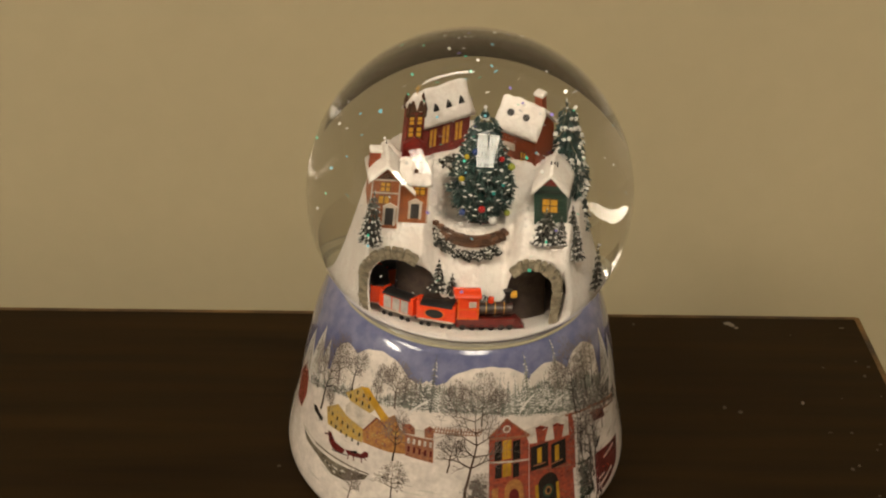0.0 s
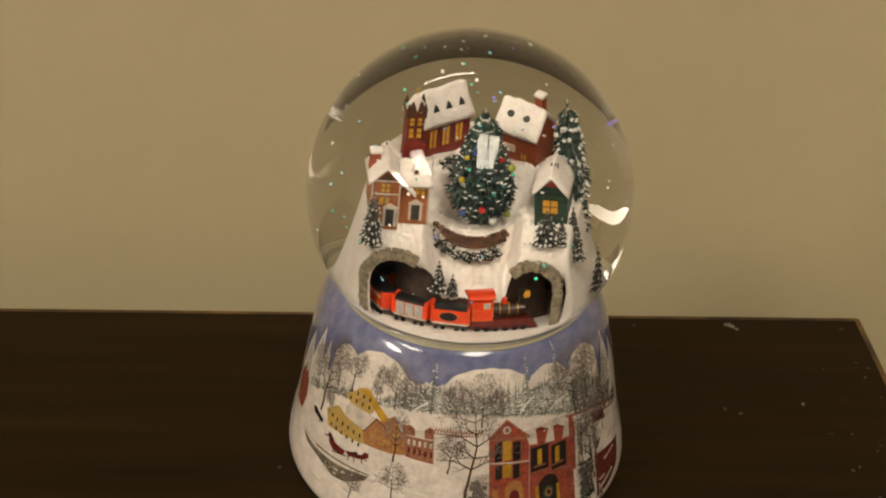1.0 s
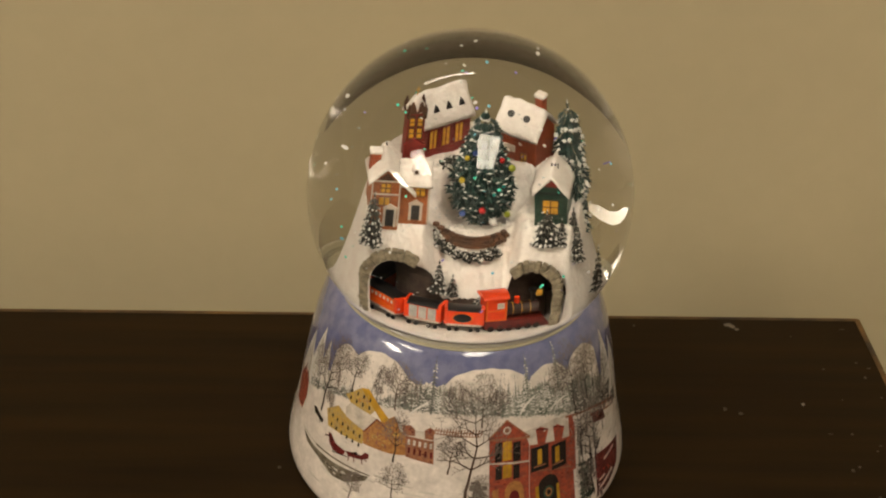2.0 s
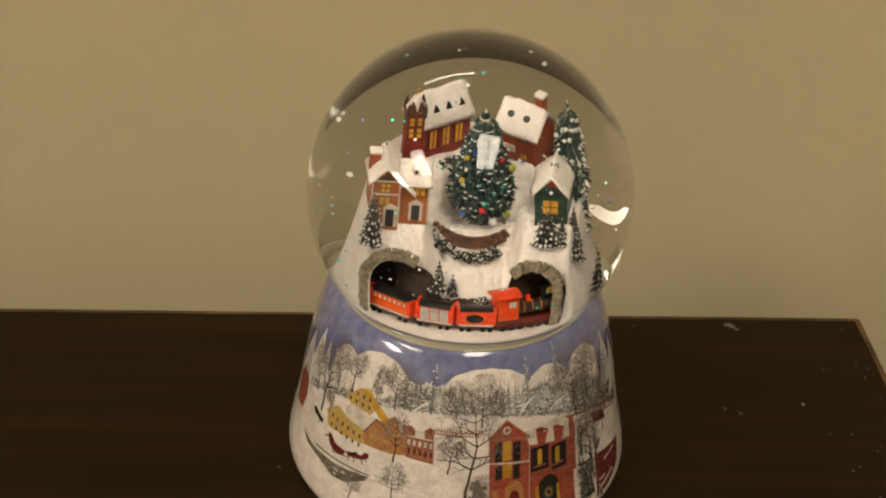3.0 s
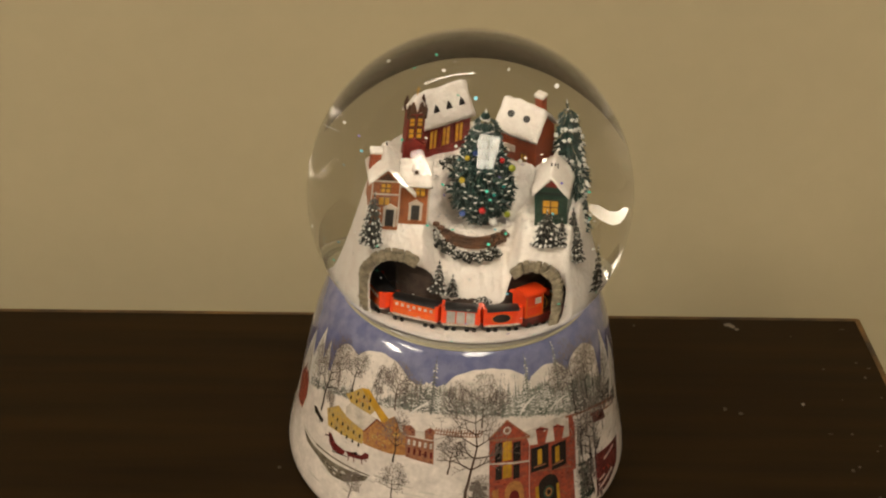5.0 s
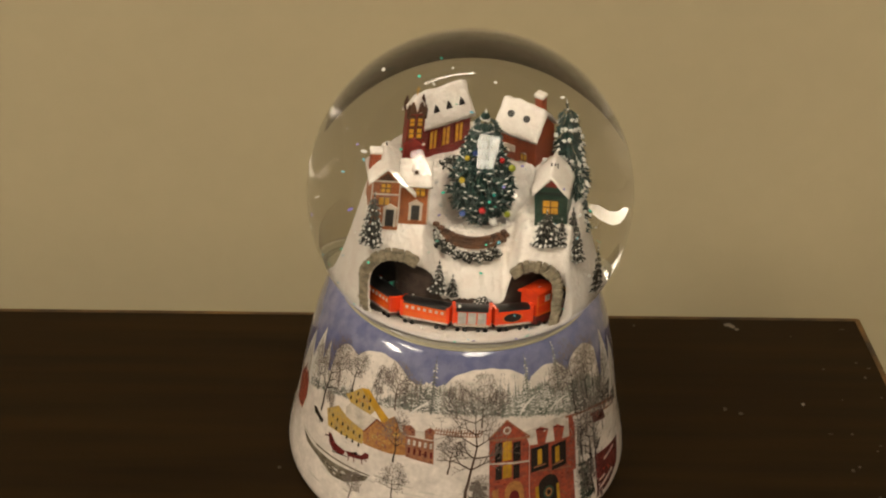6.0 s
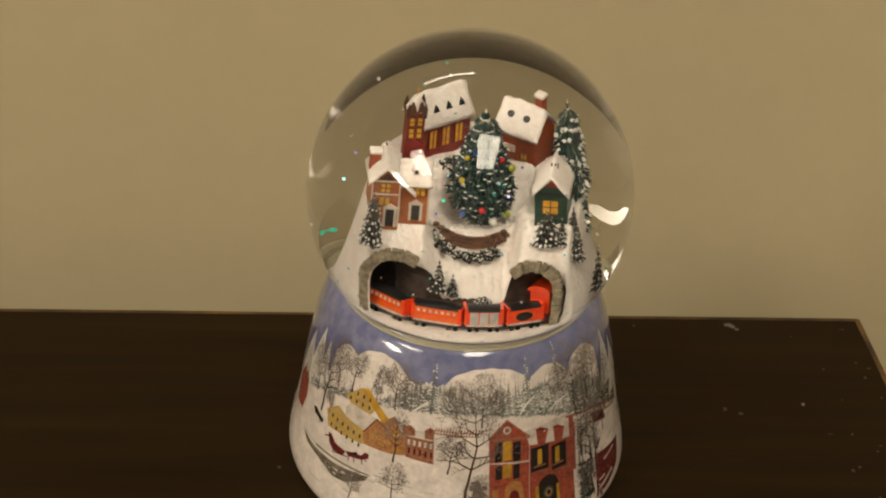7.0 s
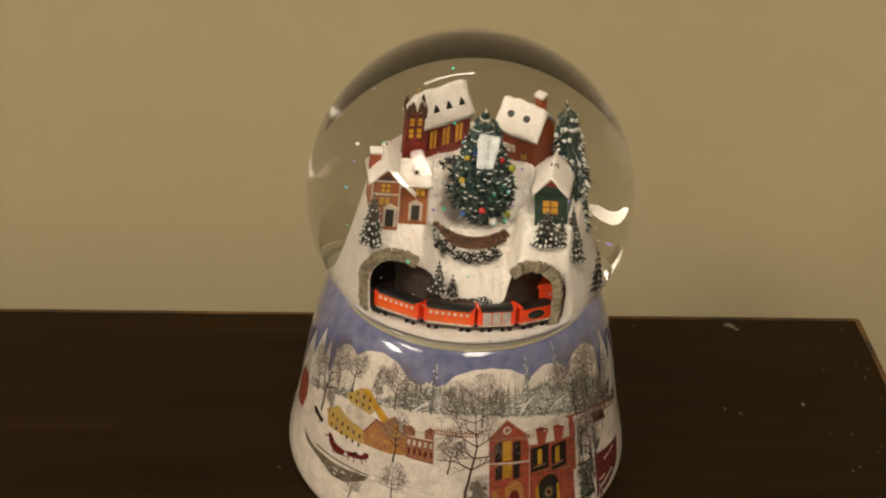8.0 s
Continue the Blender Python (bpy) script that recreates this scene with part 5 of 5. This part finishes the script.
p += dots(*(-32.3, 33.3), *(-25.4, 33.0), 3, 3.0, 2, RUST)
decal("painted_house", p, "ochre painted house with a gable")
p = front([(-28.7, 40.5), (-23.0, 44.1), (-21.0, 40.6), (-18.6, 38.9), (-17.7, 32.1), (-23.4, 31.1), (-24.3, 38.1)], OCHRE, (YELLOW, RUST), 40, 4, 3.3)
decal("painted_house", p, "bright ochre painted house end")
p = front([(-18.6, 38.9), (-8.3, 38.8), (-7.9, 30.9), (-17.7, 31.7)], RUST, (OCHRE, MAROON, RUST), 50, 5, 3.2)
p += dots(*(-17.0, 37.0), *(-9.2, 37.0), 5, 0.0, 1, PALE, 0.45, 0.9) + dots(*(-16.7, 34.2), *(-8.9, 33.9), 5, 0.0, 1, MAROON, 0.4, 1.0)
p += [([(-20.6, 40.9), (-8.6, 41.8), (-8.3, 38.8), (-18.6, 38.9)], PALE, 3.6)]
decal("painted_house", p, "long rust-brown painted house")
for q in ([(-20.1, 42.0), (-16.8, 42.6), (-15.2, 41.6), (-15.0, 39.4), (-19.3, 38.9)], [(-11.8, 41.9), (-9.9, 43.3), (-8.4, 42.4), (-8.4, 39.2), (-11.5, 39.1)]):
    decal("painted_house", front(q, RUST, (MAROON, REDH), 12, 6, 3.7), "small rust-brown painted house")
p = [stroke(*(-8.6, 42.6), *(7.5, 42.1), 0.14, 0.14, RUST, 3.0), stroke(*(-8.5, 41.5), *(7.5, 41.0), 0.14, 0.14, RUST, 3.0)]
for k in range(17):
    u = -8.3 + k * 1.0
    p.append(stroke(u, 41.2, u + 0.5, 43.4, 0.16, 0.16, RUST, 3.1))
decal("painted_fence", p, "thin rust-red painted fence")
# tall gabled red house
wall_line = [(10.7, 40.0), (17.0, 45.8), (25.2, 39.0), (25.0, 13.4), (11.3, 15.9)]
p = front(wall_line, REDH, (RUST, REDH, MAROON), 150, 7, 3.0)
p += [stroke(*(10.3, 39.9), *(17.0, 45.8), 0.25, 0.25, RUST, 3.7), stroke(*(17.0, 45.8), *(25.6, 38.7), 0.25, 0.25, RUST, 3.7), stroke(*(10.7, 39.8), *(25.2, 38.8), 0.4, 0.4, RUST, 3.7), stroke(*(11.0, 31.7), *(25.1, 30.5), 0.3, 0.3, PALE, 3.9)]
for a, b2, mat in (((15.6, 38.6), (18.7, 32.3), WINY), ((15.7, 30.6), (18.7, 26.2), WINY), ((12.8, 38.5), (15.3, 32.0), BLACKISH), ((19.2, 38.0), (22.0, 31.5), BLACKISH), ((13.1, 30.5), (15.4, 25.9), BLACKISH), ((19.3, 30.2), (21.6, 25.4), BLACKISH), ((12.2, 22.3), (14.3, 16.9), OCHRE)):
    p.append(([(a[0], a[1]), (b2[0], a[1] + 0.2), (b2[0], b2[1]), (a[0], b2[1] - 0.2)], mat, 4.2))
for a, b2 in (((17.0, 38.4), (17.1, 32.6)), ((15.4, 35.7), (18.8, 35.4)), ((17.1, 30.4), (17.1, 26.4))):
    p.append(stroke(*a, *b2, 0.12, 0.12, OCHRE, 4.4))
c = (19.7, 18.5)
p += [([(c[0] + 3.4 * math.cos(a), c[1] + 2.0 + 4.2 * math.sin(a)) for a in np.arange(0, 3.2, 0.4)] + [(c[0] - 3.4, 6.0), (c[0] + 3.4, 6.0)], OCHRE, 4.2), ([(c[0] + 1.8 * math.cos(a), c[1] + 0.4 + 2.4 * math.sin(a)) for a in np.arange(0, 3.2, 0.4)] + [(c[0] - 1.8, 6.0), (c[0] + 1.8, 6.0)], MAROON, 4.4)]
c = (17.0, 42.4)
p += [([(c[0] + 1.5 * math.cos(a), c[1] + 1.3 * math.sin(a)) for a in np.arange(0, 6.28, 0.6)], PALE, 4.0), ([(c[0] + 0.9 * math.cos(a), c[1] + 0.8 * math.sin(a)) for a in np.arange(0, 6.28, 0.6)], RUST, 4.2)]
decal("painted_house", p, "tall red painted house with a gable and lit windows")
# wide red house
p = front([(25.4, 35.8), (44.2, 33.4), (42.9, 6.8), (25.2, 13.3)], REDH, (RUST, REDH, MAROON), 150, 8, 3.1)
p += [([(23.5, 40.9), (36.9, 42.2), (41.7, 39.1), (43.9, 33.3), (25.4, 35.8)], PALE, 3.3)]
for a, b2, mat in (((25.8, 34.5), (32.8, 26.0), BLACKISH), ((34.0, 33.1), (40.4, 24.3), BLACKISH), ((27.4, 20.5), (28.6, 14.7), WINY), ((35.6, 19.0), (36.7, 13.0), WINY)):
    p.append(([(a[0], a[1]), (b2[0], a[1]), (b2[0], b2[1]), (a[0], b2[1])], mat, 4.2 if mat is BLACKISH else 4.6))
for a, b2 in (((28.4, 33.4), (30.1, 28.1)), ((35.6, 32.1), (37.4, 26.6))):
    p.append(([(a[0], a[1]), (b2[0], a[1]), (b2[0], b2[1]), (a[0], b2[1])], WINY, 4.5))
    p.append(stroke(a[0] - 1.6, b2[1] - 0.5, b2[0] + 1.6, b2[1] - 0.5, 0.2, 0.2, RUST, 4.6))
c = (32.4, 18.9)
p += [([(c[0] + 4.2 * math.cos(a), c[1] + 4.6 * math.sin(a)) for a in np.arange(0, 3.2, 0.35)] + [(c[0] - 4.2, 6.0), (c[0] + 4.2, 6.0)], BLACKISH, 4.2)]
p += [([(c[0] + 2.1 * math.cos(a), c[1] - 1.6 + 2.3 * math.sin(a)) for a in np.arange(0, 6.28, 0.5)], GREENISH, 4.4), ([(c[0] + 1.3 * math.cos(a), c[1] - 1.6 + 1.5 * math.sin(a)) for a in np.arange(0, 6.28, 0.6)], OCHRE, 4.6), ([(c[0] + 0.8 * math.cos(a), c[1] - 1.6 + 1.0 * math.sin(a)) for a in np.arange(0, 6.28, 0.6)], BLACKISH, 4.8)]
p += [([(27.9, 40.6), (29.8, 41.1), (33.0, 39.4), (31.4, 34.7), (28.5, 35.2)], REDH, 3.6), ([(35.0, 39.5), (37.0, 39.8), (40.0, 37.7), (38.7, 33.6), (35.5, 34.2)], REDH, 3.6), ([(42.1, 40.3), (43.9, 40.8), (45.0, 36.3), (44.8, 20.3), (42.4, 21.4)], REDH, 3.6)]
p += [stroke(*(27.9, 40.6), *(33.0, 39.4), 0.25, 0.25, MAROON, 3.9), stroke(*(35.0, 39.5), *(40.0, 37.9), 0.25, 0.25, MAROON, 3.9), stroke(*(25.5, 26.8), *(42.5, 22.6), 0.25, 0.25, RUST, 3.9)]
decal("painted_house", p, "wide red painted house with dormers and lit windows")
# steep street at the far end
# dark spruces added here put the shade of the base's right side into paint
p = []
for k in range(46):
    u = rnd.uniform(46, 58)
    p += spruce(u, rnd.uniform(5, 36) - 0.7 * (u - 46), rnd.uniform(4, 8), rnd.uniform(0.9, 1.7), rnd.choice((DIMWOOD, GREENISH, BARK, DIMWOOD)), 2.4 + 0.05 * (k % 8), 0.3)
tagged(decal("shade_thicket", p, "dark painted spruces beside the red house, added as shade on that side"), kind="stuff")
p = front([(55.3, 19.8), (74.5, 15.7), (70.3, 8.1), (63.0, 5.4), (54.2, 4.6)], MAROON, (BLACKISH, REDH), 50, 9, 3.0)
p += [stroke(*(60.7, 15.3), *(69.4, 15.3), 0.35, 0.35, PALE, 4.0), stroke(*(56.4, 7.2), *(65.6, 9.0), 0.5, 0.5, PALE, 4.0), stroke(*(56.1, 10.0), *(60.1, 10.1), 0.3, 0.3, PALE, 4.0)]
decal("painted_house", p, "maroon painted house with a snowy roof")
p = []
for a, b2 in (((65.5, 21.4), (69.3, 21.6)), ((73.5, 20.1), (77.7, 19.4)), ((56.5, 22.5), (59.2, 24.4))):
    p.append(([(a[0] - 1.1, a[1] - 1.4), (a[0] + 1.1, a[1] - 1.0), (b2[0] + 1.0, b2[1]), (b2[0] - 0.9, b2[1] - 0.3)], BLACKISH, 3.4))
p += front([(54.9, 36.1), (63.3, 33.2), (64.7, 28.9), (56.0, 31.8)], MAROON, (BLACKISH, RUST), 14, 10, 3.2)
decal("painted_house", p, "row of small dark painted houses in the snow")
p = [stroke(*(40.8, 40.8), *(55.1, 37.7), 0.35, 0.35, RUST, 2.8), stroke(*(53.0, 38.7), *(73.8, 31.6), 0.45, 0.45, RUST, 2.8), stroke(*(54.1, 35.7), *(74.8, 28.7), 0.3, 0.3, RUST, 2.8)]
for k in range(9):
    a, b2 = (54.3, 36.9), (73.5, 30.6)
    u, v = a[0] + (b2[0] - a[0]) * k / 8, a[1] + (b2[1] - a[1]) * k / 8
    p.append(stroke(u, v - 1.6, u, v + 1.2, 0.2, 0.2, RUST, 2.9))
decal("painted_bridge", p, "rust-red painted bridge rail")
decal("painted_house", front([(-82.0, 29.8), (-76.3, 37.6), (-71.0, 34.8), (-69.8, 28.5), (-72.5, 21.6), (-80.9, 20.7)], REDH, (MAROON, RUST), 20, 11, 3.0), "red painted barn")
p = speckle([(46.4, 22.6), (52.0, 21.6), (51.5, 5.9), (45.0, 6.8)], (GREENISH, GREENISH, BLACKISH, DIMWOOD), 240, 12, 3.0, 1.1)
decal("painted_hedge", p, "dark green painted hedge")
p = speckle([(4.0, 25.1), (7.3, 26.6), (10.4, 23.7), (10.6, 17.3), (3.9, 17.5)], (DIMTWIG, GREYWOOD, TWIG_PALE), 160, 13, 3.0, 0.9)
decal("painted_bush", p, "grey-brown painted bush")
p = [([(-65.6, 17.9), (-57.3, 17.4), (-45.7, 18.1), (-34.9, 19.5), (-30.3, 20.3), (-31.4, 18.4), (-39.1, 14.4), (-44.9, 13.6), (-54.1, 15.6), (-62.1, 15.9)], CREEK, 2.6)]
p += [stroke(*(-67.4, 18.5), *(-56.2, 18.7), 0.35, 0.3, GREYSNOW, 2.8), stroke(*(-56.2, 18.7), *(-43.3, 19.8), 0.3, 0.3, CREEK, 2.8), stroke(*(-43.3, 19.8), *(-30.0, 20.8), 0.3, 0.2, CREEK, 2.8)]
p += speckle([(-56.7, 16.1), (-45.5, 17.4), (-32.8, 18.8), (-41.7, 14.1), (-50.2, 14.6)], (GREYSNOW, BLACKISH, CREEK), 40, 14, 2.9, 0.6)
decal("painted_creek", p, "dark painted creek between snowy banks")
p = [([(-50.6, 26.7), (-48.7, 26.9), (-46.3, 24.9), (-41.0, 24.6), (-42.0, 22.6), (-46.8, 21.9), (-49.4, 23.5)], MAROON, 3.2), stroke(*(-47.3, 21.4), *(-39.6, 23.2), 0.18, 0.15, BLACKISH, 3.3), stroke(*(-52.2, 24.7), *(-50.0, 25.6), 0.25, 0.25, MAROON, 3.2)]
p += [([(-41.0, 24.8), (-38.5, 25.6), (-34.1, 26.4), (-32.9, 28.0), (-31.2, 28.0), (-31.2, 26.4), (-33.4, 25.1), (-35.7, 24.4), (-39.7, 23.6)], MAROON, 3.2), ([(-38.5, 25.6), (-36.1, 26.7), (-35.5, 25.8), (-38.4, 24.8)], BLACKISH, 3.3)]
for a, b2 in (((-39.2, 23.8), (-39.4, 22.0)), ((-37.2, 24.2), (-36.7, 22.7)), ((-33.9, 25.1), (-33.4, 23.4)), ((-32.8, 25.7), (-31.7, 25.0))):
    p.append(stroke(*a, *b2, 0.22, 0.16, MAROON, 3.2))
decal("painted_sleigh", p, "maroon painted horse and sleigh")
p = [([(-62.1, 29.8), (-59.9, 30.5), (-57.3, 29.5), (-54.6, 29.0), (-54.9, 27.4), (-57.5, 27.7), (-60.9, 28.1)], BLACKISH, 3.2), stroke(*(-57.2, 28.3), *(-56.3, 26.7), 0.2, 0.2, BLACKISH, 3.3)]
decal("painted_horse", p, "small dark painted horse")
for base_point, tip in (((-17.9, 44.8), (-11.5, 51.0)), ((22.1, 46.8), (28.0, 51.9)), ((34.8, 45.9), (40.9, 48.1))):
    p = []
    for k in range(8):
        q0, q1 = k / 8, (k + 1) / 8
        p.append(stroke(base_point[0] + (tip[0] - base_point[0]) * q0 ** 1.7, base_point[1] + (tip[1] - base_point[1]) * q0, base_point[0] + (tip[0] - base_point[0]) * q1 ** 1.7, base_point[1] + (tip[1] - base_point[1]) * q1, 0.15 + 0.5 * q0 * (1.2 - q0), 0.15 + 0.5 * q1 * (1.2 - q1), FROST, 4.6))
    decal("painted_smoke", p, "pale painted chimney smoke")


# ---- what moves ----
def motions():
    turn_rows = [(0.0, -4.9), (0.5, -1.9), (1.0, 1.2), (1.5, 4.3), (2.2, 8.2), (3.0, 12.4), (3.5, 15.4), (4.0, 18.3), (4.5, 21.2), (5.2, 24.9), (6.0, 28.7), (6.5, 31.2), (7.0, 33.9), (7.5, 36.6), (8.0, 39.4)]
    for thing, lag in [(loco, -0.4)] + cars:
        rows = []
        for t, a in turn_rows:
            q = (a - 0.9 + lag) * 0.541
            (xa, ya, ha), (xb, yb, hb) = (track(q), track(q + 13.5)) if thing is loco else (track(q - 3.2), track(q + 3.2))
            turn = math.degrees(math.atan2(yb - ya, xb - xa))
            if turn < -100:
                turn += 360
            px, py = (xa, ya) if thing is loco else ((xa + xb) / 2, (ya + yb) / 2)
            rows.append((t, pose(px * MM, py * MM, ZC + GROUND * MM, 0, 0, turn)))
        walk(thing, rows)
    for k, (thing, x, y, z, fall, swirl, spin) in enumerate(flakes):
        rows = []
        for i in range(9):
            t = float(i)
            a = math.radians(swirl * t)
            px, py = x * math.cos(a) - y * math.sin(a), x * math.sin(a) + y * math.cos(a)
            pz = max(z - fall * t, hill_height(px, py) + 0.5)
            q = (px * px + py * py + pz * pz) ** 0.5
            s = min(1.0, 47.0 / q)
            rows.append((t, pose(px * s * MM, py * s * MM, ZC + pz * s * MM, 25 * math.sin(spin + t * 1.3), 40 * math.cos(spin + t), spin + 30 * t)))
        walk(thing, rows)


motions()
